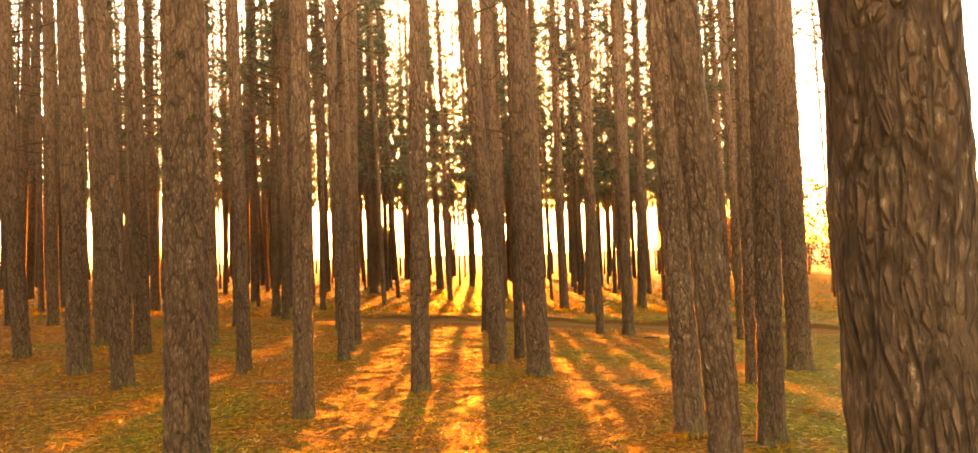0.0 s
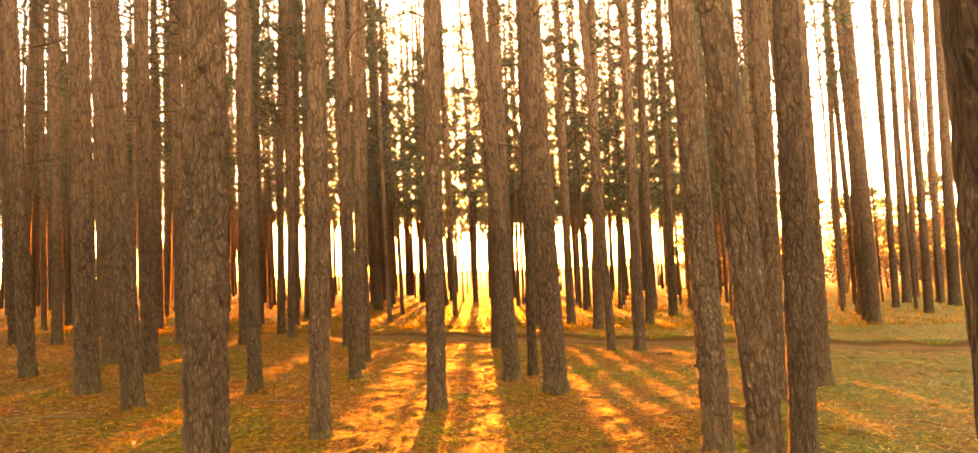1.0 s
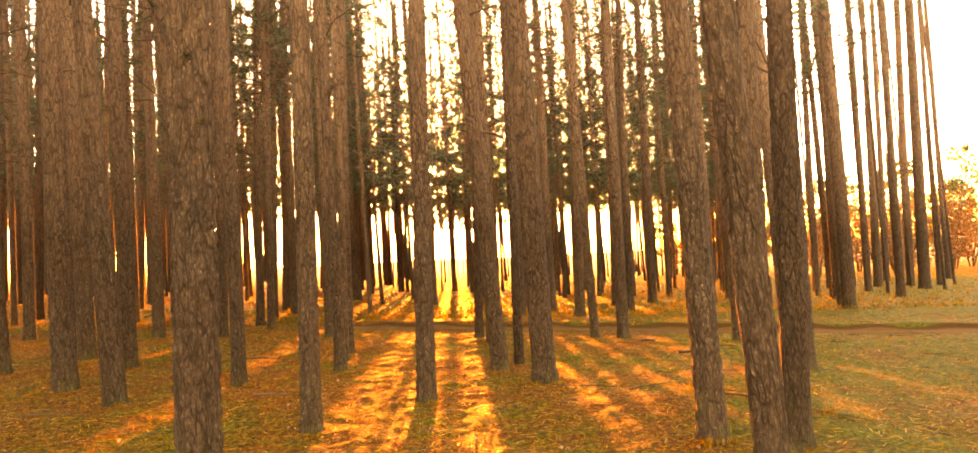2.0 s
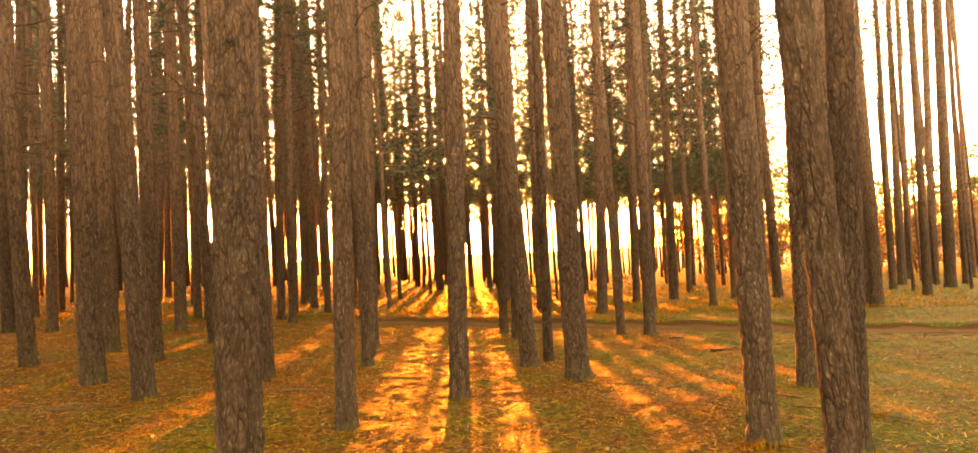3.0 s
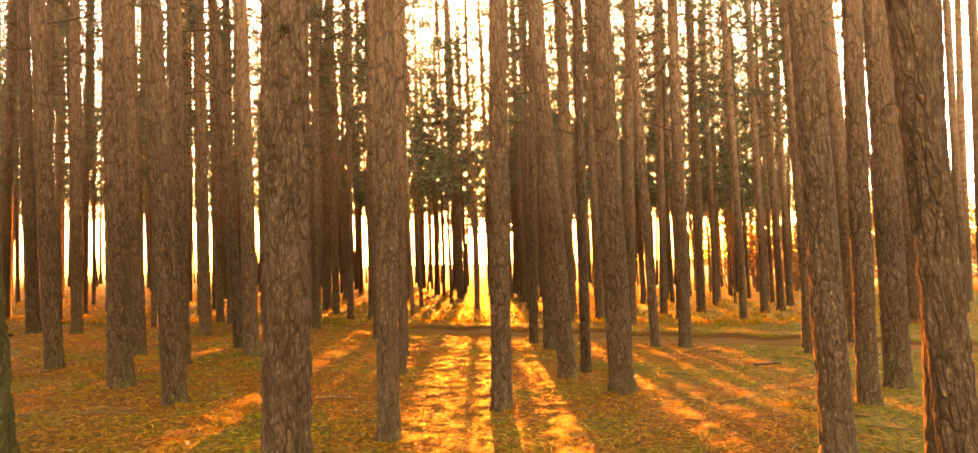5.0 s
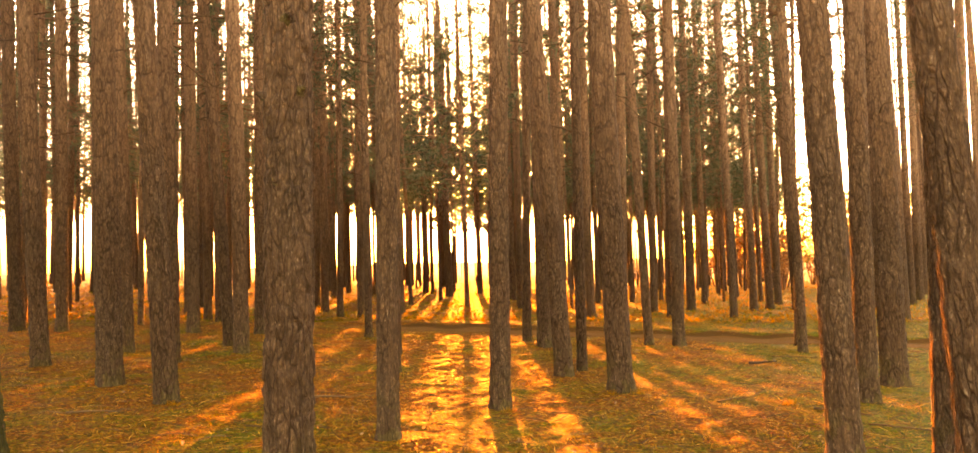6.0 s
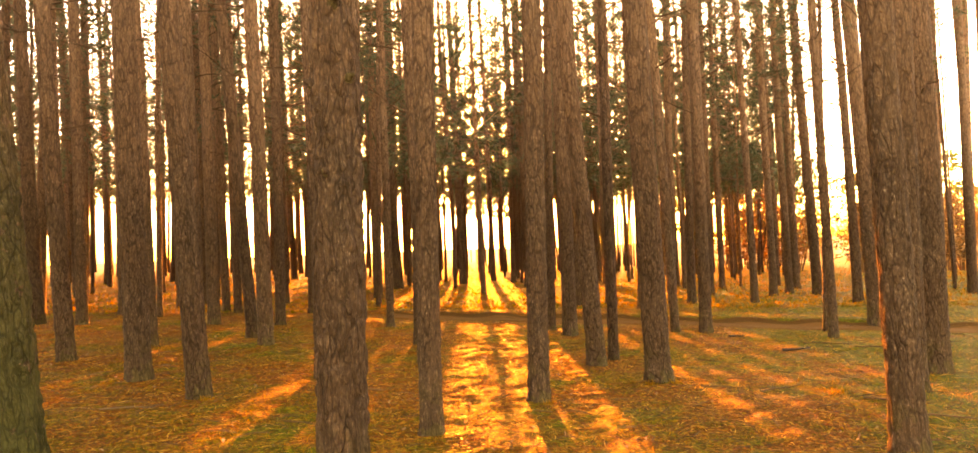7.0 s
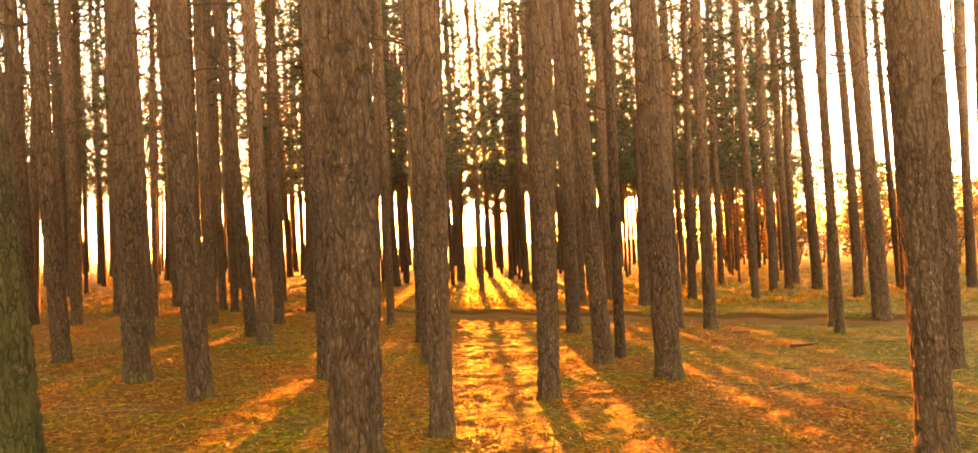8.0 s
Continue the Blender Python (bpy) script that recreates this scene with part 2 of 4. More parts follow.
def earth_material(name="trodden_earth", tone=1.0):
    m, n, l = material(name)
    tc = n.new("ShaderNodeTexCoord")
    mid = add_node(n, "ShaderNodeTexNoise", Scale=2.5, Detail=5.0)
    fine = add_node(n, "ShaderNodeTexNoise", Scale=20.0, Detail=7.0, Roughness=0.8)
    for t in (mid, fine):
        l.new(tc.outputs["Object"], t.inputs["Vector"])
    a = ramp(n, ((0.3, (0.10 * tone, 0.042 * tone, 0.010 * tone)), (0.7, (0.26 * tone, 0.12 * tone, 0.03 * tone))))
    l.new(fine.outputs["Fac"], a.inputs["Fac"])
    c = mix_rgb(n, l, mid.outputs["Fac"], a.outputs["Color"], (0.17 * tone, 0.075 * tone, 0.018 * tone))
    b = add_node(n, "ShaderNodeBump", Strength=0.8, Distance=0.02)
    l.new(fine.outputs["Fac"], b.inputs["Height"])
    p = add_node(n, "ShaderNodeBsdfPrincipled", Roughness=0.95, Specular_IOR_Level=0.03)
    l.new(c, p.inputs["Base Color"])
    l.new(b.outputs[0], p.inputs["Normal"])
    o = n.new("ShaderNodeOutputMaterial")
    l.new(p.outputs[0], o.inputs["Surface"])
    return m


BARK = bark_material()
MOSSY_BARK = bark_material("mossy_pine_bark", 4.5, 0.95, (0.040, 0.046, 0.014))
NEEDLES = leafy_material("pine_needles", (0.048, 0.054, 0.025), (0.14, 0.14, 0.062), 0.35)
DEAD_WOOD = leafy_material("dead_wood", (0.045, 0.024, 0.010), (0.115, 0.064, 0.028), 0.0, 0.85)
FLOOR = ground_material()
EARTH = earth_material("trodden_earth", 0.62)
# far bank: dark soil, darkened further in its colour for the shaded face
SHADED_BANK = earth_material("shaded_bank_soil", 0.36)
BLADES = leafy_material("dry_grass_blades", (0.0864, 0.03816, 0.00288), (0.4032, 0.1836, 0.01296), 0.45, 0.6, 15.0)
MOSS = leafy_material("moss_shoots", (0.032, 0.032, 0.001), (0.145, 0.125, 0.004), 0.45, 0.6, 12.0)
LITTER = leafy_material("fallen_needles", (0.0648, 0.01944, 0.00216), (0.432, 0.1692, 0.01296), 0.3, 0.6, 18.0)
DARK_WOOD = leafy_material("rotten_wood", (0.018, 0.012, 0.008), (0.05, 0.033, 0.02), 0.0, 0.9)
STRAW = leafy_material("dry_straw", (0.20, 0.092, 0.010), (0.60, 0.31, 0.045), 0.3)
BROWN_LEAF = leafy_material("withered_leaves", (0.12, 0.06, 0.025), (0.30, 0.18, 0.09), 0.3)
AUTUMN = leafy_material("autumn_leaves", (0.11, 0.048, 0.014), (0.26, 0.125, 0.035), 0.2)
FAR_GREEN = leafy_material("far_leaves", (0.05, 0.07, 0.025), (0.14, 0.17, 0.06), 0.45)

# ---- lay of the land ----
RNG = np.random.default_rng(7)
SLOPE = math.tan(radians(1.8))
BUMPS = [(RNG.uniform(0.25, 2.6), RNG.uniform(0, 6.283), RNG.uniform(0, 6.283)) for _ in range(26)]

RILLS = [(RNG.uniform(13.0, 30.0), RNG.uniform(0, 6.283), RNG.uniform(0, 6.283)) for _ in range(18)]
RIPPLES = [(RNG.uniform(3.5, 13.0), RNG.uniform(0, 6.283), RNG.uniform(0, 6.283)) for _ in range(20)]


def track_y(x):
    """Middle line of the earth track that crosses the stand."""
    return 14.75 - 0.31 * (x - 2.0) + 0.04 * np.sin(x * 0.7)


def height(x, y):
    x, y = np.asarray(x, float), np.asarray(y, float)
    xc, yc = np.clip(x, -60, 60), np.clip(y, -30, 60)
    z = -SLOPE * 40 * np.tanh(x / 40)
    for k, a, b in BUMPS:
        z = z + 0.004 / (0.5 + k) * np.sin(k * (x * math.cos(a) + y * math.sin(a)) * 2.2 + b)
    for k, a, b in RIPPLES:
        z = z + 0.0008 * np.sin(k * (x * math.cos(a) + y * math.sin(a)) + b) * (np.abs(x) < 40) * (1 - np.exp(-(((y - track_y(xc)) / 0.75) ** 4)))
    fine = np.zeros_like(z)
    for k, a, b in RILLS:
        fine = fine + np.sin(k * (x * math.cos(a) + y * math.sin(a)) + b)
    z = z + 0.0008 * fine * (np.abs(x) < 13) * (y > 0) * (y < 22) * (1 - np.exp(-(((y - track_y(xc)) / 0.7) ** 4)))
    z = z + 0.10 * np.exp(-(((x - 2.3) / 1.6) ** 2 + ((y - 6.4) / 2.0) ** 2))
    d = np.clip(yc - track_y(xc), -8, 8)
    on = 1 / (1 + np.exp(-(xc + 4.0) * 1.5))
    # shallow hollow, with a steeper bank on the far side
    z = z - on * 0.045 * (1 / (1 + np.exp(-(d + 0.75) * 6))) * (1 / (1 + np.exp((d - 0.42) * 22)))
    z = z + on * 0.075 / (1 + np.exp(-(d - 0.50) * 30)) / (1 + np.exp((d - 1.5) * 3.5))
    return z


def z_at(x, y):
    return float(height(x, y))


# ---- mesh helpers ----
def mesh_of(name, verts, faces, mats, smooth=False, slots=None):
    me = bpy.data.meshes.new(name)
    me.from_pydata([tuple(map(float, v)) for v in verts], [], [tuple(map(int, f)) for f in faces])
    for mt in mats:
        me.materials.append(mt)
    if slots is not None:
        me.polygons.foreach_set("material_index", np.asarray(slots, dtype=np.int32))
    if smooth:
        me.polygons.foreach_set("use_smooth", np.ones(len(me.polygons), dtype=bool))
    me.update()
    return me


def child(name, me, parent, label=""):
    ob = new(name, me)
    ob.parent = parent
    return tagged(ob, label)


def grid_noise(rng, na, nz):
    return rng.random((na, nz))


def sample(g, a, z):
    """Smooth periodic look-up of a grid of random numbers, a and z in cells."""
    na, nz = g.shape
    a0, z0 = np.floor(a).astype(int), np.floor(z).astype(int)
    fa, fz = a - a0, z - z0
    fa, fz = fa * fa * (3 - 2 * fa), fz * fz * (3 - 2 * fz)
    i0, i1, j0, j1 = a0 % na, (a0 + 1) % na, z0 % nz, (z0 + 1) % nz
    return (g[i0, j0] * (1 - fa) + g[i1, j0] * fa) * (1 - fz) + (g[i0, j1] * (1 - fa) + g[i1, j1] * fa) * fz


def tube(verts, faces, points, radii, sides):
    """Adds a tapered tube along points to the lists."""
    start = len(verts)
    for i, (p, r) in enumerate(zip(points, radii)):
        p = Vector(p)
        d = Vector(points[min(i + 1, len(points) - 1)]) - Vector(points[max(i - 1, 0)])
        q = d.to_track_quat("Z", "Y")
        for k in range(sides):
            a = 6.28318 * k / sides
            verts.append(tuple(p + q @ Vector((r * math.cos(a), r * math.sin(a), 0))))
    for i in range(len(points) - 1):
        for k in range(sides):
            a, b = start + i * sides + k, start + i * sides + (k + 1) % sides
            faces.append((a, b, b + sides, a + sides))
    verts.append(tuple(points[-1]))
    tip = len(verts) - 1
    last = start + (len(points) - 1) * sides
    for k in range(sides):
        faces.append((last + k, last + (k + 1) % sides, tip))


# ---- the ground ----
def spaced(lo, hi, step, reach, count):
    inner = np.arange(lo, hi + step / 2, step)
    s = np.linspace(0, 1, count + 1)[1:]
    grow = step * count * s + (reach - step * count) * s**4
    return np.concatenate([(lo - grow)[::-1], inner, hi + grow])


def build_ground():
    xs, ys = spaced(-11, 11, 0.10, 900, 50), spaced(1.5, 17, 0.08, 900, 50)
    X, Y = np.meshgrid(xs, ys)
    Z = height(X, Y)
    Z = Z + 0.0075 * RNG.standard_normal(Z.shape) * (np.hypot(X, Y - 6) < 16) * (np.abs(Y - track_y(np.clip(X, -60, 60))) > 0.75)
    nx = len(xs)
    v = np.stack([X, Y, Z], -1).reshape(-1, 3)
    i, j = np.meshgrid(np.arange(nx - 1), np.arange(len(ys) - 1))
    a = (j * nx + i).ravel()
    f = np.stack([a, a + 1, a + nx + 1, a + nx], 1)
    me = mesh_of("ground", v, f, [FLOOR], True)
    return tagged(new("ground", me), "forest floor of moss, fallen needles and dry grass", "ground", kind="structure")


build_ground()


def build_track():
    xs = np.arange(-3.5, 34, 0.2)
    cross = np.array([-0.35, -0.22, -0.05, 0.1, 0.25, 0.38, 0.44, 0.48, 0.52, 0.58])
    v, f = [], []
    for x in xs:
        yc = float(track_y(x))
        for c in cross:
            wob = (0.10 if c < 0 else 0.03) * math.sin(x * 2.3 + c * 9) + 0.06 * math.sin(x * 5.1 + c)
            y = yc + c + (wob if abs(c) > 0.3 else 0)
            edge = -0.03 if c in (cross[0], cross[-1]) else 0.012
            v.append((x, y, z_at(x, y) + edge + (0.006 if c < 0.3 else 0.0) * math.sin(17 * x + 11 * c)))
    n = len(cross)
    for i in range(len(xs) - 1):
        for k in range(n - 1):
            a = i * n + k
            f.append((a, a + n, a + n + 1, a + 1))
    # the far bank's face takes the soil with shade put into its colour
    slots = [1 if k >= 5 else 0 for _ in range(len(xs) - 1) for k in range(n - 1)]
    me = mesh_of("dirt_track", v, f, [EARTH, SHADED_BANK], True, slots)
    tagged(new("dirt_track", me), "narrow trodden earth track with a low mossy bank", "path", kind="structure")


build_track()


# ---- pines ----
def trunk_mesh(rng, d, tall, sides, fine_top, step, relief):
    """A tapered stem with a flared foot and furrowed bark, standing on z = 0."""
    zs = np.concatenate([np.arange(-0.25, fine_top, step), np.linspace(fine_top, tall, 9)])
    th = np.linspace(0, 2 * math.pi, sides, endpoint=False)
    T, Zz = np.meshgrid(th, zs)
    taper = np.clip(1 - 0.42 * np.clip(Zz, 0, None) / tall - 0.5 * np.clip(Zz / tall - 0.6, 0, 1), 0.06, 1)
    r = d / 2 * taper
    lobes = 1 + 0.25 * np.sin(T * rng.integers(3, 6) + rng.uniform(0, 6)) + 0.2 * np.sin(T * 2 + rng.uniform(0, 6))
    r = r * (1 + 0.30 * lobes * np.exp(-np.clip(Zz + 0.05, 0, None) / 0.13))
    r = r * (1 + 0.035 * np.sin(2 * T + rng.uniform(0, 6) + 0.4 * Zz))
    if relief:
        cells = max(8, int(round(math.pi * d / 0.045)))
        g1, g2 = grid_noise(rng, cells, 97), grid_noise(rng, cells * 2, 131)
        g3 = grid_noise(rng, 5, 61)
        u = T / (2 * math.pi)
        drift = 1.2 * sample(g3, u * 5, Zz * 1.6)
        n1 = sample(g1, u * cells + drift, Zz / 0.09)
        n2 = sample(g2, u * cells * 2 + drift, Zz / 0.05)
        ridge = 1 - np.abs(2 * n1 - 1)
        plate = np.clip(1.5 * (1 - ridge) - 0.1, 0, 1)
        fade = np.clip(1.25 - Zz / 9, 0.35, 1)
        r = r + relief * fade * (plate - 0.5 + 0.45 * (n2 - 0.5))
    ph, amp = rng.uniform(0, 6.28), rng.uniform(0.0, 0.02)
    cx = amp * (np.sin(0.55 * Zz + ph) - math.sin(ph))
    cy = amp * (np.cos(0.45 * Zz + ph) - math.cos(ph))
    v = np.stack([cx + r * np.cos(T), cy + r * np.sin(T), Zz], -1).reshape(-1, 3)
    k, j = np.meshgrid(np.arange(sides), np.arange(len(zs) - 1))
    a = (j * sides + k).ravel()
    b = (j * sides + (k + 1) % sides).ravel()
    f = np.stack([a, b, b + sides, a + sides], 1)
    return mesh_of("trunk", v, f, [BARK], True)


def crown_mesh(rng, z0, z1, reach, limbs, clumps, needles, spray=1.0, far=False, skew=1.0):
    """Whorled limbs with bunches of needles; an uneven, open crown."""
    v, f, slot = [], [], []
    for i in range(limbs):
        s = ((i + rng.uniform(0, 0.8)) / limbs) ** skew
        h = z0 + (z1 - z0) * s
        a = i * 2.4 + rng.uniform(-0.5, 0.5)
        ln = reach * (0.45 + 0.75 * math.sin(math.pi * min(1, 0.25 + 0.78 * s))) * rng.uniform(0.55, 1.15)
        rise = rng.uniform(-0.1, 0.35) + 0.3 * s
        side = rng.uniform(-0.35, 0.35)
        pts = []
        for q in (0.0, 0.3, 0.65, 1.0):
            bend = a + side * q
            pts.append((math.cos(bend) * ln * q, math.sin(bend) * ln * q, h + ln * (rise * q + 0.12 * q * q) + rng.uniform(-0.05, 0.05)))
        n0 = len(f)
        if far:
            tube(v, f, [pts[0], pts[3]], (0.024, 0.006), 3)
        else:
            tube(v, f, pts, (0.028, 0.02, 0.012, 0.005), 3)
        slot += [0] * (len(f) - n0)
        P = np.array(pts)
        for _ in range(clumps):
            q = rng.uniform(0.25, 1.05) ** 0.7
            x = min(q, 0.999) * 3
            k = int(x)
            c = P[k] + (P[k + 1] - P[k]) * (x - k) + rng.normal(0, (0.16 + 0.2 * (1 - q)) * min(ln, 1.6) * 0.8, 3) * (1, 1, 0.55)
            axis = c - P[max(k - 1, 0)]
            axis = axis / (np.linalg.norm(axis) + 1e-6)
            for _ in range(needles):
                w = axis * 0.5 + rng.normal(0, 0.75, 3)
                w = w / np.linalg.norm(w)
                e = np.cross(w, rng.normal(0, 1, 3))
                e = e / (np.linalg.norm(e) + 1e-6) * rng.uniform(0.007, 0.014) * spray ** 1.6
                b = c + rng.normal(0, 0.05, 3)
                t = b + w * rng.uniform(0.10, 0.20) * spray
                m = len(v)
                v += [b - e, b + e, t]
                f.append((m, m + 1, m + 2))
                slot.append(1)
    return mesh_of("crown", v, f, [BARK, NEEDLES], False, slot)


def dead_branch_mesh(rng, ln):
    v, f = [], []
    p, d = Vector((0, 0, 0)), Vector((1, rng.uniform(-0.2, 0.2), rng.uniform(-0.15, 0.35))).normalized()
    pts, radii = [], []
    for k in range(6):
        pts.append(tuple(p))
        radii.append(0.014 * (1 - k / 6.5))
        p = p + d * ln / 5
        d = (d + Vector(rng.normal(0, 0.22, 3))).normalized()
    tube(v, f, pts, radii, 4)
    for k in (2, 3, 4):
        for s in (-1, 1):
            if rng.random() < 0.75:
                b = Vector(pts[k])
                w = Vector((0.6, s * rng.uniform(0.4, 0.9), rng.uniform(-0.3, 0.5))) * ln * rng.uniform(0.12, 0.3)
                tube(v, f, [tuple(b), tuple(b + w * 0.55 + Vector(rng.normal(0, 0.02, 3))), tuple(b + w)], (0.006, 0.004, 0.002), 3)
    return mesh_of("dead_branch", v, f, [DEAD_WOOD])


CROWN_RNG = np.random.default_rng(21)
CROWNS = [crown_mesh(CROWN_RNG, 5.4 + 0.5 * k, 15.5, 1.9, 25, 13, 5, 1.32, False, 1.2) for k in range(5)]
OPEN_CROWNS = [crown_mesh(CROWN_RNG, 6.2, 15.5, 1.5, 24, 9, 6, 1.15, False, 1.2) for _ in range(2)]
HIGH_CROWNS = [crown_mesh(CROWN_RNG, 10.5, 17.0, 1.3, 16, 12, 8) for _ in range(2)]
DEAD = [dead_branch_mesh(CROWN_RNG, ln) for ln in (0.5, 0.8, 1.1, 1.4, 0.35)]


def dress(tree, rng, d, crown, low, high, count):
    """Crown and dead side branches of a pine."""
    c = child("crown", crown, tree, "dark green needle crown")
    s = rng.uniform(0.9, 1.12)
    c.matrix_basis = pose(0, 0, 0, 0, 0, rng.uniform(0, 360)) @ Matrix.Diagonal((s, s, rng.uniform(0.96, 1.05), 1))
    for _ in range(count):
        h = rng.uniform(low, high)
        b = child("dead_branch", DEAD[rng.integers(len(DEAD))], tree, "bare grey dead branch")
        a = rng.uniform(0, 360)
        r = d / 2 * 0.8
        b.matrix_basis = pose(r * math.cos(radians(a)), r * math.sin(radians(a)), h, 0, rng.uniform(-25, 12), a)


LEAN = 1.8  # the stand leans by this against the sloping ground
PINES = []


def pine(x, y, d, lean, sides=36, fine_top=4.2, step=0.035, relief=0.010, label="", crown=None, branches=None):
    """A pine set by the camera's view or added: foot at x, y, stem thickness d, lean in degrees towards +x."""
    rng = np.random.default_rng(len(PINES) + 100)
    tree = new("pine_tree")
    tree.empty_display_size = 0.3
    tree.matrix_basis = pose(x, y, z_at(x, y) - 0.01, rng.uniform(-0.5, 0.5), lean + LEAN, 0)
    tall = rng.uniform(16.5, 18.5)
    child("trunk", trunk_mesh(rng, d, tall, sides, fine_top, step if sides > 70 else step * 1.35, relief), tree, "rough grey-brown furrowed bark")
    dress(tree, rng, d, crown or (HIGH_CROWNS[rng.integers(2)] if y < 11 else CROWNS[rng.integers(5)]), *(branches or ((4.3, 7.0, 6) if y < 8.5 else (3.2, 7.0, 7))))
    tagged(tree, label or "tall straight pine with grey-brown furrowed bark on mossy ground", "tree", "pines of the stand")
    PINES.append((x, y, d))
    return tree


# nearest stems, deeply furrowed
pine(0.985, 1.18, 0.245, -2.4, 120, 2.6, 0.012, 0.0045, "thick pine trunk close by with coarse flaky bark")
near = pine(-2.025, 4.80, 0.295, -1.2, 110, 3.6, 0.014, 0.018, "stout pine with coarse plated bark and old branch knots")


def knot(tree, h, turn, out, size):
    """An old branch scar: a collar of bark round a dark broken stub."""
    v, f = [], []
    tube(v, f, [(0, 0, 0), (0.02, 0, 0.004), (0.035, 0, 0.008)], (size * 1.5, size * 1.15, size * 0.85), 12)
    tube(v, f, [(0.02, 0, 0.004), (0.05, 0, 0.012), (0.062, 0, 0.016)], (size * 0.7, size * 0.62, size * 0.45), 9)
    ob = child("branch_stub", mesh_of("branch_stub", v, f, [BARK], True), tree, "dark old branch stub")
    a = radians(turn)
    ob.matrix_basis = pose(out * math.cos(a), out * math.sin(a), h, 0, 0, turn)


for h, turn, size in ((2.50, -38, 0.030), (2.47, 214, 0.028), (2.92, -70, 0.034), (1.95, -100, 0.022)):
    knot(near, h, turn, 0.120, size)
mossy = pine(-4.44, 5.62, 0.31, -6.5, 84, 3.4, 0.02, 0.019, "stout leaning pine with mossy coarse bark")
next(c for c in mossy.children if c.name.startswith("trunk")).data.materials[0] = MOSSY_BARK
pine(1.45, 3.78, 0.185, -5.0, 76, 3.0, 0.018, 0.010, "slender leaning pine with flaky light-flecked bark")
pine(1.70, 5.56, 0.235, -3.3, 72, 3.4, 0.02, 0.010, "pine with lichen and grass tufts at its foot")
pine(2.23, 5.24, 0.195, -0.5, 64, 3.4, 0.02, 0.010)
pine(-1.66, 6.46, 0.185, -1.5, 64, 3.8, 0.022, 0.009, "slender straight pine with grey-brown bark")
pine(-0.70, 7.67, 0.205, -0.6, 60, 4.0, 0.024, 0.010)
pine(0.66, 8.42, 0.28, -3.2, 64, 4.2, 0.024, 0.011, "leaning pine with rusty brown plated bark")
pine(-4.19, 7.98, 0.235, -4.5, 60, 4.2, 0.024, 0.010, "slightly leaning pine with dark bark")
pine(2.97, 7.58, 0.215, -1.2, 56, 4.2, 0.026, 0.010)
pine(4.02, 8.92, 0.30, -1.6, 60, 4.4, 0.026, 0.012, "stout dark pine with deeply furrowed bark")
pine(-3.17, 9.04, 0.185, -2.3, 48, 4.4, 0.03, 0.009)
pine(-5.37, 9.08, 0.285, -3.1, 56, 4.6, 0.03, 0.011, "stout straight pine with dark bark")
pine(0.17, 9.66, 0.24, -5.0, 48, 4.6, 0.03, 0.010)
pine(0.47, 10.15, 0.14, -1.4, 40, 4.8, 0.035, 0.007, "thin young pine stem")
pine(-2.05, 9.90, 0.17, -2.1, 40, 4.8, 0.035, 0.008)
pine(-2.17, 10.94, 0.115, -1.1, 32, 4.8, 0.04, 0.006, "thin young pine stem")
pine(-7.05, 10.42, 0.23, -3.9, 48, 4.8, 0.035, 0.010)
pine(-5.41, 10.80, 0.24, -2.1, 44, 4.8, 0.035, 0.010)
pine(-4.72, 11.76, 0.25, -2.6, 44, 5.2, 0.04, 0.010)
pine(-6.59, 11.82, 0.27, -3.0, 44, 5.2, 0.04, 0.010)
pine(-2.30, 11.90, 0.21, -0.8, 40, 5.2, 0.04, 0.009)
pine(-5.30, 12.85, 0.205, -5.3, 40, 5.4, 0.05, 0.009, "leaning pine with orange upper bark")
pine(2.10, 13.20, 0.17, -4.0, 36, 5.4, 0.05, 0.008)
pine(2.60, 13.05, 0.225, -1.5, 40, 5.4, 0.05, 0.009)
pine(4.40, 12.15, 0.155, -2.1, 36, 5.2, 0.05, 0.008)
pine(4.72, 13.10, 0.085, 0.6, 20, 5.4, 0.08, 0.004, "thin sapling-like pine stem")
pine(6.08, 13.90, 0.305, -3.8, 44, 5.6, 0.05, 0.010)
pine(0.18, 12.70, 0.26, -2.2, 40, 5.4, 0.05, 0.010)
pine(-0.08, 13.50, 0.165, 0.0, 32, 5.6, 0.06, 0.008)
pine(-3.13, 14.35, 0.15, -1.2, 28, 5.8, 0.06, 0.007)
pine(-5.39, 14.75, 0.21, -1.2, 32, 5.8, 0.06, 0.009)
pine(-6.80, 14.95, 0.245, -2.0, 36, 6.0, 0.06, 0.009)
pine(-9.60, 15.15, 0.235, -1.5, 36, 6.0, 0.06, 0.009)
pine(-10.73, 15.47, 0.29, -3.6, 36, 6.0, 0.06, 0.010)


def mid_pine(x, y, d, lean, high=False):
    """A pine farther off, with a simpler stem."""
    return pine(x, y, d, lean, 20, 6.5, 0.14, 0.006, "slender tall pine in the depth of the stand", (OPEN_CROWNS if x < 13 else HIGH_CROWNS)[len(PINES) % 2] if high else None, (3.5, 10.5, 16 if high else 8))


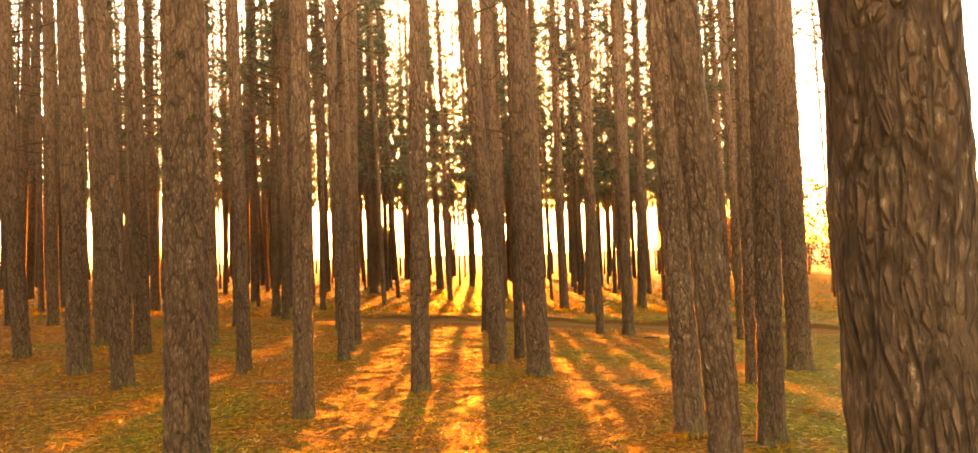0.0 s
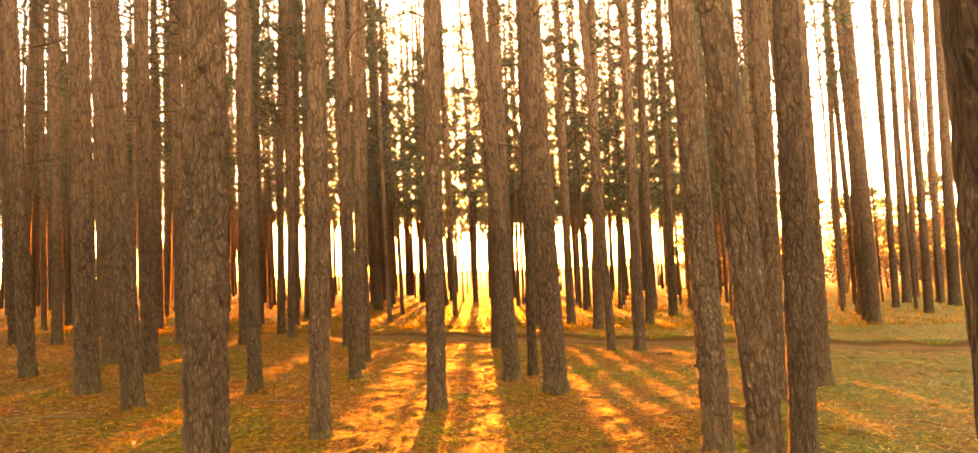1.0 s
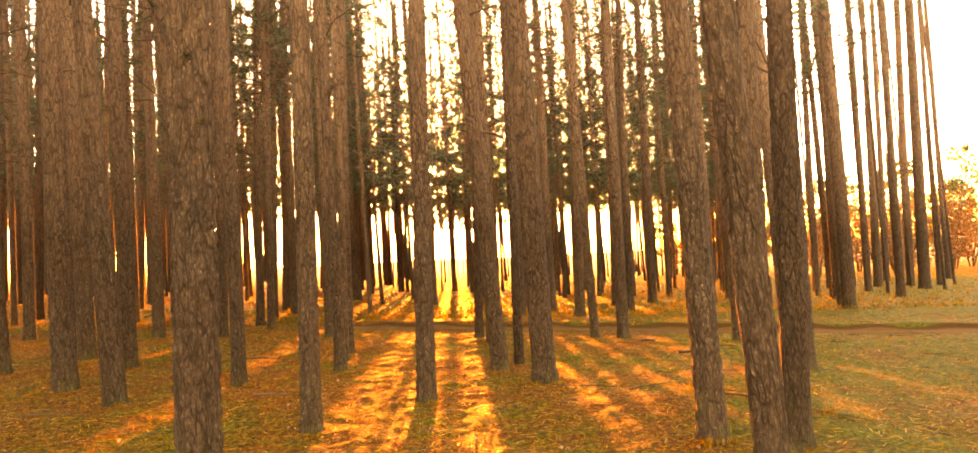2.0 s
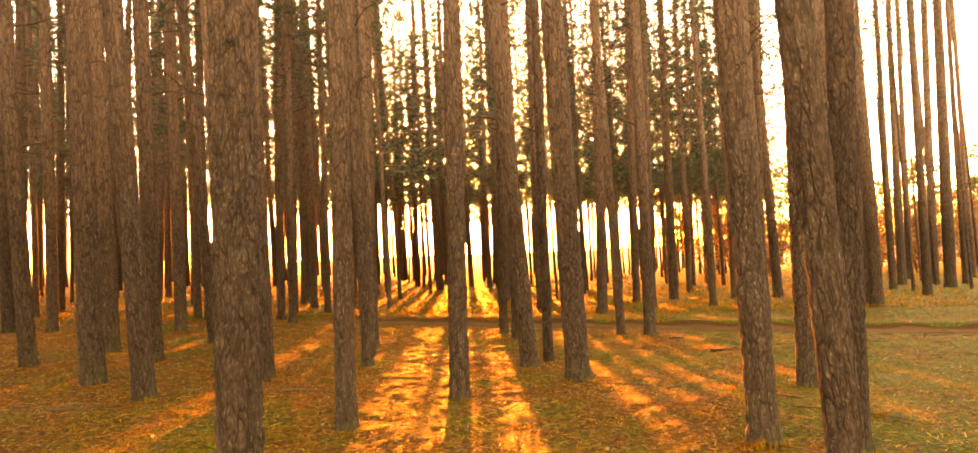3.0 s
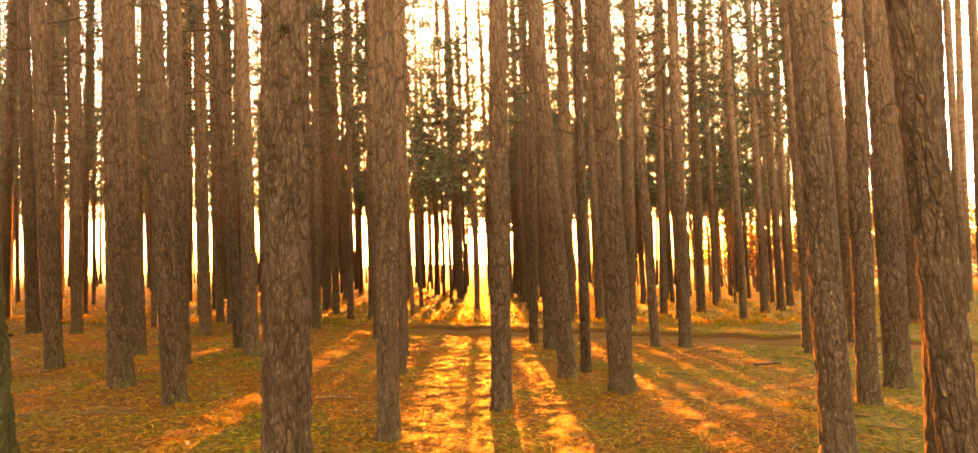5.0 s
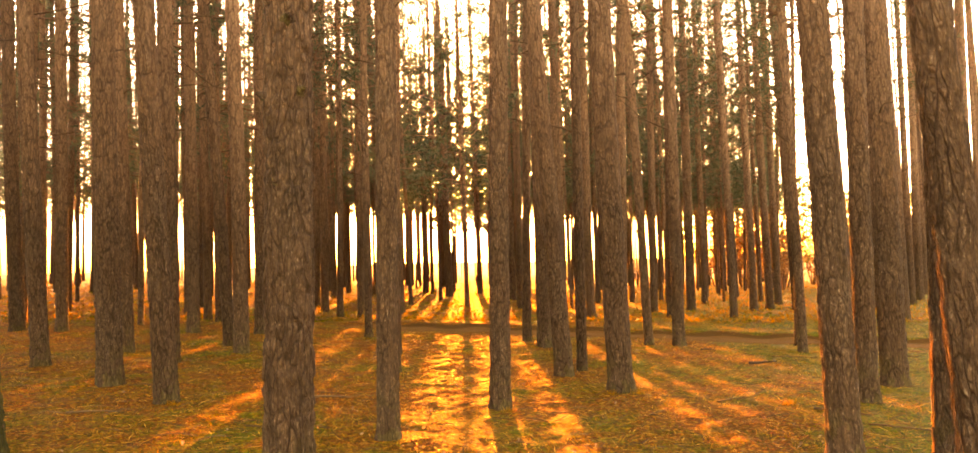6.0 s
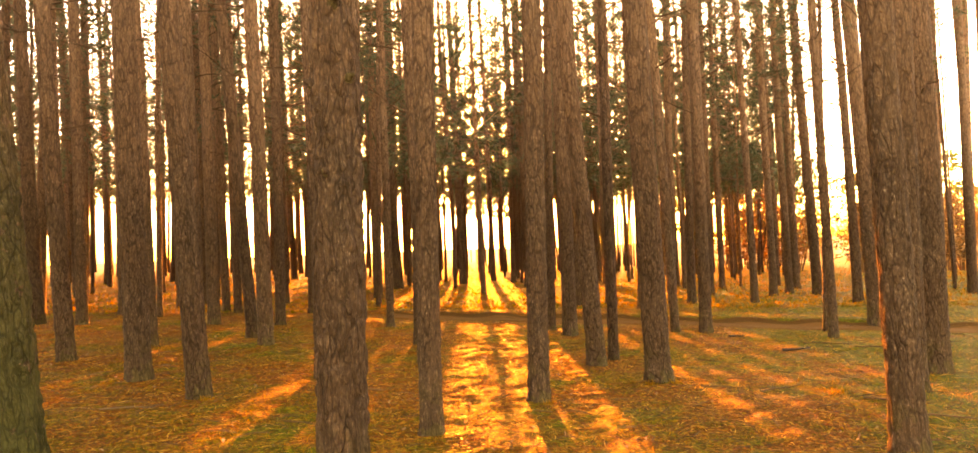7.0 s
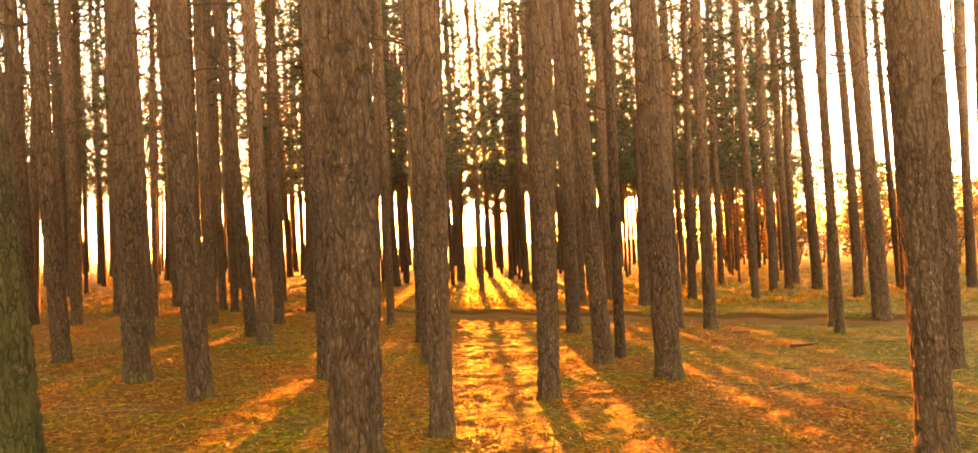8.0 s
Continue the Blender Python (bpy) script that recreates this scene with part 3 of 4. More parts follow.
# added to shade the mossy leaning pine's right edge from the sun
mid_pine(-4.84, 16.30, 0.18, -1.5)
mid_pine(2.47, 17.52, 0.26, 0.0)
mid_pine(-5.11, 17.19, 0.14, -0.3)
mid_pine(-5.45, 17.50, 0.20, -0.4)
mid_pine(-7.26, 17.57, 0.20, -1.9)
mid_pine(-7.76, 18.13, 0.21, -2.5)
mid_pine(-4.04, 18.64, 0.155, 0.1)
mid_pine(-4.66, 19.10, 0.175, -1.3)
mid_pine(-5.60, 19.22, 0.22, -0.2)
mid_pine(-6.23, 22.90, 0.30, -0.2)
# this one and the next four are added to keep low sun off near stems
mid_pine(-4.66, 22.40, 0.27, -1.6)
mid_pine(1.04, 18.20, 0.26, -1.6)
mid_pine(1.99, 19.30, 0.25, -1.9)
mid_pine(1.44, 21.20, 0.27, -1.4)
mid_pine(0.38, 24.20, 0.27, -1.8)
mid_pine(4.10, 19.15, 0.225, -0.5)
mid_pine(5.78, 19.20, 0.205, -2.2)
mid_pine(4.05, 20.85, 0.225, -0.7)
mid_pine(5.42, 21.86, 0.28, -1.2)
mid_pine(7.17, 21.41, 0.24, -2.0)
mid_pine(8.03, 22.34, 0.25, -2.0)
mid_pine(8.59, 21.66, 0.31, -3.6)
mid_pine(6.83, 24.98, 0.22, -1.6)
mid_pine(9.27, 24.67, 0.24, -2.0)
mid_pine(8.19, 18.60, 0.24, -3.2)
mid_pine(9.48, 17.84, 0.33, -2.4, True)
mid_pine(10.00, 19.20, 0.22, -2.8, True)
mid_pine(11.16, 21.83, 0.21, -3.8, True)
mid_pine(10.91, 21.20, 0.24, -0.8, True)
mid_pine(12.29, 25.23, 0.25, -0.8, True)
mid_pine(13.10, 21.50, 0.27, -1.4, True)
mid_pine(13.75, 24.42, 0.24, -1.2, True)
mid_pine(15.64, 27.04, 0.31, -0.6, True)
mid_pine(16.21, 25.10, 0.40, -0.4, True)
mid_pine(16.99, 27.15, 0.31, -0.2, True)
mid_pine(17.94, 26.81, 0.22, -1.1, True)
mid_pine(18.54, 31.34, 0.28, -0.2, True)
mid_pine(21.63, 31.65, 0.26, -1.7, True)

# thin stems between the open-edge pines, at guessed depths to fit the camera's view
for k, (x, y, d, lean) in enumerate(((11.20, 23.0, 0.09, -3.2), (13.62, 27.0, 0.10, -2.6), (12.84, 24.5, 0.12, -2.2), (15.25, 28.0, 0.08, -2.9), (14.58, 26.0, 0.08, -1.9), (13.90, 23.5, 0.11, -3.6), (17.59, 29.0, 0.09, -2.4), (16.60, 26.5, 0.10, -3.0), (16.20, 24.0, 0.10, -2.3), (18.64, 27.0, 0.11, -4.4))):
    pine(x, y, d, lean, 14, 6.5, 0.25, 0.003, "thin bare pine stem at the open edge of the stand", OPEN_CROWNS[k % 2] if x < 15 else HIGH_CROWNS[k % 2], (3.5, 9.0, 7))

# the rest of the stand, grown at random between them and behind
LOW_CROWNS = [crown_mesh(CROWN_RNG, 4.3, 13.5, 1.9, 21, 10, 5, 1.45, True, 1.6) for _ in range(2)]
DENSE_CROWNS = [crown_mesh(CROWN_RNG, 4.3, 14.0, 2.1, 26, 12, 5, 1.6, True, 1.5) for _ in range(2)]
TEMPLATES = []
for k in range(8):
    rng = np.random.default_rng(500 + k)
    tree = new("pine_tree")
    tree.empty_display_size = 0.3
    child("trunk", trunk_mesh(rng, (0.16, 0.19, 0.21, 0.23, 0.25, 0.28, 0.11, 0.14)[k], 17.5, 12, 7.0, 0.5, 0.004), tree)
    dress(tree, rng, 0.2, DENSE_CROWNS[k - 6] if k > 5 else CROWNS[k % 5], 3.4, 9.0, 6)
    tagged(tree, "slender tall pine deep in the stand", "tree", "pines of the stand")
    TEMPLATES.append(tree)


def hides_sun(x, y, eyes=((0.1, -0.1), (-0.55, 0.4), (-1.15, 0.8))):
    """Whether a stem here would hide the low sun from eye points on the camera's path."""
    return any(abs(math.atan2(x - ex, y - ey) - SUN_AZ) * math.hypot(x - ex, y - ey) < 0.26 for ex, ey in eyes)


def in_stand(x, y):
    if y > 18.5:
        return -0.78 * y - 3 < x < 0.42 * y - 1.0 and y < 58 and not (x > 2 and y < 25) and not (-8 < x < 2 and y < 20) and not hides_sun(x, y)
    if y > 10:
        return (-30 < x < -0.74 * y - 3.0) or (-12.5 < x < -8.2 and y > 16.5)
    # stems added out of view on the right, to darken the open floor
    if y < 9 and x > 0:
        return 0.80 * max(y, 0) + 6 < x < 24
    if y < -1.5:
        return -20 < x < 20 and math.hypot(x, y) > 3.5
    return -26 < x < -6.5 and x < -0.8 * y - 4


def scatter(rng, tries, gap, taken):
    spots = []
    for _ in range(tries):
        x, y = rng.uniform(-50, 30), rng.uniform(-14, 60)
        g = 2.6 if y < 0 else 1.22 if x > 3 and y > 24 else gap + 0.3 if -5 < x and y > 24 else gap
        if in_stand(x, y) and all((x - a) ** 2 + (y - b) ** 2 > g * g for a, b in taken):
            taken.append((x, y))
            spots.append((x, y))
    return spots


stand_rng = np.random.default_rng(11)
spots = scatter(stand_rng, 16000, 1.54, [(a, b) for a, b, _ in PINES])
spots.sort(key=lambda p: (p[1] < 5, math.hypot(p[0], p[1])))
SINGLE = 215


def stand_pose(x, y):
    m = pose(x, y, z_at(x, y) - 0.02, stand_rng.normal(0, 0.8), stand_rng.normal(0.0, 1.1), stand_rng.uniform(0, 360))
    k = stand_rng.uniform(0.85, 1.15)
    return m @ Matrix.Diagonal((k, k, stand_rng.uniform(0.94, 1.06), 1))


# thin stems added clear of the camera's sun view; later ones shade near stems
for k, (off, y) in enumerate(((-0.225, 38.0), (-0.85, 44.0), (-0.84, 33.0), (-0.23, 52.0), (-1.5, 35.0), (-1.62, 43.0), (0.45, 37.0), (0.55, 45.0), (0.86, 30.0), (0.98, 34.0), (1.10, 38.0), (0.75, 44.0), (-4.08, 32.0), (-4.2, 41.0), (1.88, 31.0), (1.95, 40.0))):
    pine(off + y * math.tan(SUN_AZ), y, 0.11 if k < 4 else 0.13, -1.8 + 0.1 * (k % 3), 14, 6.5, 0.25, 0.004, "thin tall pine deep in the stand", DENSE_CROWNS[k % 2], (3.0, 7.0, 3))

EDGE_CROWN = crown_mesh(CROWN_RNG, 4.4, 15.0, 2.2, 28, 18, 7, 2.0, True, 1.3)
# far row added so its crowns fill the camera's view above the sun
for k in range(12):
    y = 59.5 + 1.4 * (k * 7 % 12)
    pine(-5.2 + 0.68 * k, y, 0.10, -1.8, 14, 6.5, 0.3, 0.004, "thin tall pine at the far edge of the stand", EDGE_CROWN, (4.0, 8.0, 3))

# stems added in line with the sun to shade the western stems' right edges
for k, (px, py, pd) in enumerate([p for p in PINES if p[0] < -2.7 and p[1] < 20]):
    y = 29.0 + 2.3 * (k % 7)
    pine(px + pd * 0.42 + (y - py) * math.tan(SUN_AZ), y, 0.14, -1.5, 14, 6.5, 0.3, 0.004, "slender tall pine deep in the stand", LOW_CROWNS[k % 2], (3.0, 7.0, 3))

used = set()
for i, (x, y) in enumerate(spots[:SINGLE]):
    k = 6 + i % 2 if y > 5 and (x > 1.0 or i % 5 < 3) else i % 6
    if k not in used:
        used.add(k)
        TEMPLATES[k].matrix_basis = stand_pose(x, y)
    else:
        copy_thing(TEMPLATES[k], stand_pose(x, y))


def arrays_of(me):
    """Vertices, corner indices (padded to four) and material slots of a mesh."""
    v = np.empty(len(me.vertices) * 3)
    me.vertices.foreach_get("co", v)
    sizes = np.empty(len(me.polygons), dtype=np.int32)
    me.polygons.foreach_get("loop_total", sizes)
    loops = np.empty(len(me.loops), dtype=np.int32)
    me.loops.foreach_get("vertex_index", loops)
    slots = np.empty(len(me.polygons), dtype=np.int32)
    me.polygons.foreach_get("material_index", slots)
    return v.reshape(-1, 3), sizes, loops, slots


def joined(name, pieces, mats):
    """One mesh out of many posed copies: pieces are (arrays, matrix, slot offset)."""
    V, S, L, M, n = [], [], [], [], 0
    for (v, sizes, loops, slots), m, shift in pieces:
        a = np.array(m)
        V.append(v @ a[:3, :3].T + a[:3, 3])
        S.append(sizes)
        L.append(loops + n)
        M.append(slots + shift)
        n += len(v)
    V, S, L, M = map(np.concatenate, (V, S, L, M))
    me = bpy.data.meshes.new(name)
    me.vertices.add(len(V))
    me.vertices.foreach_set("co", V.ravel())
    me.loops.add(len(L))
    me.loops.foreach_set("vertex_index", L.astype(np.int32))
    me.polygons.add(len(S))
    me.polygons.foreach_set("loop_start", np.concatenate([[0], np.cumsum(S)[:-1]]).astype(np.int32))
    me.polygons.foreach_set("material_index", M.astype(np.int32))
    for mt in mats:
        me.materials.append(mt)
    me.update(calc_edges=True)
    return me


far_parts = []
far_trunks = [arrays_of(trunk_mesh(np.random.default_rng(77), d, 17.0, 8, 6.0, 1.5, 0.0)) for d in (0.22, 0.13)]
far_crowns = [arrays_of(me) for me in [crown_mesh(CROWN_RNG, 4.7, 13.5, 2.1, 20, 11, 4, 1.7, True, 1.4) for _ in range(4)]]
for i, (x, y) in enumerate(spots[SINGLE:]):
    m = stand_pose(x, y)
    far_parts.append((far_trunks[1 if x > 2 or i % 3 == 0 else 0], m, 0))
    far_parts.append((far_crowns[i % 4], m, 0))
tagged(new("distant_pines", joined("distant_pines", far_parts, [BARK, NEEDLES])), "dense far edge of the pine stand against bright sky", "trees", kind="stuff")


# ---- shrubs and trees beyond the open edge of the stand ----
def leaf_cloud(rng, blobs, leaves, size, mat):
    """Leaves strewn in uneven clumps: blobs are (centre, radius)."""
    v, f = [], []
    for (cx, cy, cz), r in blobs:
        for _ in range(int(leaves * r * r)):
            w = rng.normal(0, 1, 3)
            w = w / np.linalg.norm(w) * r * rng.uniform(0.35, 1.05)
            c = np.array((cx, cy, cz)) + w * (1, 1, 0.85)
            a, b = rng.normal(0, 1, 3), rng.normal(0, 1, 3)
            a = a / np.linalg.norm(a) * size * rng.uniform(0.6, 1.3)
            b = np.cross(a, b)
            b = b / (np.linalg.norm(b) + 1e-6) * size * 0.6
            m = len(v)
            v += [c - a, c + b, c + a, c - b]
            f.append((m, m + 1, m + 2, m + 3))
    return mesh_of("foliage", v, f, [mat])


def bush(seed, tall, wide, mat, leaf, dense, name, label, category, group):
    rng = np.random.default_rng(seed)
    top = new(name)
    stems = 5 if tall < 7 else 1
    v, f, blobs = [], [], []
    for k in range(stems):
        a = k * 6.28 / stems + rng.uniform(-0.4, 0.4)
        sp = wide * 0.45 if stems > 1 else 0.15
        pts = [(0.1 * math.cos(a), 0.1 * math.sin(a), -0.1)]
        for q in (0.35, 0.7, 1.0):
            pts.append((sp * q * math.cos(a) + rng.normal(0, 0.08), sp * q * math.sin(a) + rng.normal(0, 0.08), tall * 0.92 * q))
        tube(v, f, pts, [0.012 * tall * c for c in (1, 0.75, 0.45, 0.12)], 6)
        for q in np.linspace(0.22, 1.0, 9):
            h = tall * q
            ww = wide * (0.35 + 0.65 * math.sin(math.pi * min(0.95, 0.2 + q * 0.75)))
            for _ in range(2 if stems > 1 else 5):
                b = rng.uniform(0, 6.28)
                rr = ww * rng.uniform(0.15, 0.55)
                blobs.append(((sp * q * math.cos(a) + rr * math.cos(b), sp * q * math.sin(a) + rr * math.sin(b), h), tall * rng.uniform(0.05, 0.11)))
    child("stem", mesh_of("stem", v, f, [DEAD_WOOD], True), top, "thin grey-brown branching stem")
    child("foliage", leaf_cloud(rng, blobs, dense, leaf, mat), top)
    return tagged(top, label, category, group)


def plant(kinds, rng, spots):
    for i, (x, y, k) in enumerate(spots):
        m = pose(x, y, z_at(x, y), 0, 0, rng.uniform(0, 360)) @ Matrix.Diagonal((k, k, k * rng.uniform(0.9, 1.15), 1))
        if i < len(kinds):
            kinds[i].matrix_basis = m
        else:
            copy_thing(kinds[i % len(kinds)], m)


edge_rng = np.random.default_rng(5)
shrubs = [bush(60 + k, 4.2, 2.4, AUTUMN, 0.09, 130, "shrub", "shrub with orange autumn leaves at the edge of a meadow", "shrub", "autumn shrubs") for k in range(3)]
plant(shrubs, edge_rng, [(13 + 1.55 * (i // 2) + edge_rng.uniform(-0.7, 0.7), 38.0 + 5 * (i % 2) + edge_rng.uniform(-1.8, 1.8), edge_rng.uniform(0.75, 1.2)) for i in range(34)])
woods = [bush(80 + k, 9.0, 4.5, FAR_GREEN, 0.20, 70, "deciduous_tree", "green leafy tree beyond the meadow, pale with haze", "tree", "far green trees") for k in range(2)]
plant(woods, edge_rng, [(16 + 2.7 * i + edge_rng.uniform(-1, 1), 58 + edge_rng.uniform(-5, 5), edge_rng.uniform(0.7, 1.1)) for i in range(18)])


# ---- what lies and grows on the forest floor ----
cover_rng = np.random.default_rng(3)


def patchy(x, y):
    """Uneven cover, between 0 and 1."""
    q = np.sin(1.3 * x + 0.7 * y + 1) * np.sin(0.9 * y - 0.5 * x) + 0.6 * np.sin(2.9 * x - 1.7 * y) + 0.5 * np.sin(3.7 * y + 1.1 * x + 2)
    return 1 / (1 + np.exp(-2.2 * q - 1.6 * np.clip((x - 1.2) / 2.5, 0, 1)))


def strewn(count, power=1.0):
    """Places on the floor in the wedge before the camera, thinning out with distance."""
    y = 0.8 + 18.5 * cover_rng.random(count) ** (1.15 * power)
    x = (cover_rng.random(count) * 2 - 1) * (2.6 + 0.78 * y) - 0.5
    return x, y


def strewn_far(count):
    """Places farther back in the stand."""
    y = 17.5 + 42.0 * cover_rng.random(count) ** 1.5
    x = -0.72 * y - 2 + cover_rng.random(count) * (1.42 * y + 6)
    return x, y


def off_track(x, y):
    d = y - track_y(x)
    return (d < -0.32 + 0.12 * np.sin(5 * x)) | (d > 0.50 + 0.06 * np.sin(4 * x) + 0.05 * np.sin(11 * x)) | (x < -4)


def blades(name, count, lo, hi, width, mat, label, per=6, want=1, lay=0.5, where=strewn, up=0.05):
    """Small pointed blades in bunches, one joined object."""
    x, y = where(count)
    p = patchy(x, y)
    keep = (cover_rng.random(count) < (p if want > 0 else 1 - p)) & off_track(x, y)
    x, y = np.repeat(x[keep], per), np.repeat(y[keep], per)
    n = len(x)
    x, y = x + cover_rng.normal(0, 0.03, n), y + cover_rng.normal(0, 0.03, n)
    z = height(x, y)
    ln = cover_rng.uniform(lo, hi, n)
    a = cover_rng.uniform(0, 6.283, n)
    t = cover_rng.uniform(up, lay, n)
    dx, dy, dz = np.cos(a) * np.sin(t * 1.5708), np.sin(a) * np.sin(t * 1.5708), np.cos(t * 1.5708)
    b = a + cover_rng.uniform(0.8, 2.3, n)
    w = width * cover_rng.uniform(0.6, 1.3, n)
    root = np.stack([x, y, z - 0.004], 1)
    side = np.stack([np.cos(b) * w, np.sin(b) * w, 0 * w], 1)
    mid = root + np.stack([dx, dy, dz], 1) * (ln * 0.55)[:, None]
    tip = root + np.stack([dx * 1.25, dy * 1.25, dz * 0.8], 1) * ln[:, None]
    v = np.stack([root, mid + side, tip, mid - side], 1).reshape(-1, 3)
    me = bpy.data.meshes.new(name)
    me.vertices.add(n * 4)
    me.vertices.foreach_set("co", v.ravel())
    me.loops.add(n * 4)
    me.loops.foreach_set("vertex_index", np.arange(n * 4, dtype=np.int32))
    me.polygons.add(n)
    me.polygons.foreach_set("loop_start", (np.arange(n) * 4).astype(np.int32))
    me.materials.append(mat)
    me.update(calc_edges=True)
    return tagged(new(name, me), label, "ground cover", kind="stuff")


blades("dry_grass", 36000, 0.03, 0.085, 0.0024, BLADES, "dry yellow grass blades between the pines", 4, 1, 0.95, strewn, 0.35)
blades("moss", 22000, 0.010, 0.024, 0.005, MOSS, "low cushions of green and yellow moss", 5, 1, 0.85)
blades("fallen_needles", 60000, 0.05, 0.11, 0.0022, LITTER, "brown fallen pine needles lying on the floor", 3, -1, 1.0, strewn, 0.78)
blades("dry_straw", 34000, 0.05, 0.15, 0.0042, STRAW, "pale dry straws lying on moss and needles", 1, 1, 1.0, strewn, 0.84)
blades("fallen_straw", 26000, 0.04, 0.12, 0.0042, STRAW, "pale dry straws strewn over brown needles", 1, -1, 1.0, strewn, 0.84)
blades("withered_leaves", 3200, 0.03, 0.055, 0.016, BROWN_LEAF, "withered curled leaves scattered on the floor", 1, -1, 0.98)


blades("tall_dry_grass", 15000, 0.06, 0.16, 0.010, BLADES, "dry grass and seedlings under the far pines", 4, 1, 0.7, strewn_far)
blades("far_moss", 15000, 0.04, 0.09, 0.016, MOSS, "moss and litter under the far pines", 4, -1, 0.8, strewn_far)


def stick_mesh(rng, ln, r, mat=DEAD_WOOD):
    v, f = [], []
    p, d, pts = Vector((0, 0, r)), Vector((1, 0, 0)), []
    for k in range(7):
        pts.append(tuple(p))
        p = p + d * ln / 6
        d = (d + Vector((0, rng.normal(0, 0.16), rng.normal(0, 0.03)))).normalized()
    tube(v, f, pts, [r * (1 - 0.11 * k) for k in range(7)], 6)
    for k in (2, 3, 4, 5):
        if rng.random() < 0.7:
            b = Vector(pts[k])
            w = Vector((0.8, rng.choice((-1, 1)) * rng.uniform(0.4, 1.0), rng.uniform(0.0, 0.5))) * ln * rng.uniform(0.1, 0.22)
            tube(v, f, [tuple(b), tuple(b + w * 0.5), tuple(b + w)], (r * 0.5, r * 0.35, r * 0.15), 4)
    return mesh_of("fallen_branch", v, f, [mat], True)


STICKS = [stick_mesh(np.random.default_rng(300 + k), 1.0, 0.011 + 0.003 * k) for k in range(4)]
STICKS += [stick_mesh(np.random.default_rng(320 + k), 1.0, 0.060 + 0.012 * k, DARK_WOOD) for k in range(2)]


def stick(k, x, y, turn, size, label="bare fallen branch lying on moss and needles"):
    ob = new("fallen_branch", STICKS[k])
    ob.matrix_basis = pose(x, y, z_at(x, y), 0, 0, turn) @ Matrix.Diagonal((size, size, size, 1))
    return tagged(ob, label, "branch", "fallen branches")


stick(4, 2.90, 10.55, -14, 0.42, "dark crooked fallen branch on the forest floor")
stick(5, 2.75, 12.3, 12, 0.26, "short dark piece of rotten wood on the forest floor")
stick(0, 2.35, 6.45, -28, 0.75, "dark fallen branch lying at the foot of a pine")
stick(1, 2.2, 7.1, -35, 0.9)
stick(0, -5.15, 8.95, 25, 0.55)
stick(1, -2.75, 8.2, 3, 0.9)
stick(0, 1.0, 8.1, -15, 0.7)
stick(2, 1.5, 7.7, 35, 0.6)
stick(1, -3.9, 11.4, 10, 0.8)
stick(0, -3.0, 6.9, -20, 0.6)
stick(1, -4.9, 7.4, 14, 0.9)
stick(0, 3.6, 11.5, -12, 0.9)
stick(2, 4.1, 10.9, 5, 0.7)
stick(0, 0.4, 6.2, 60, 0.45)
stick(1, 4.6, 10.6, 20, 0.45)
stick(0, 6.6, 11.0, -10, 0.4)


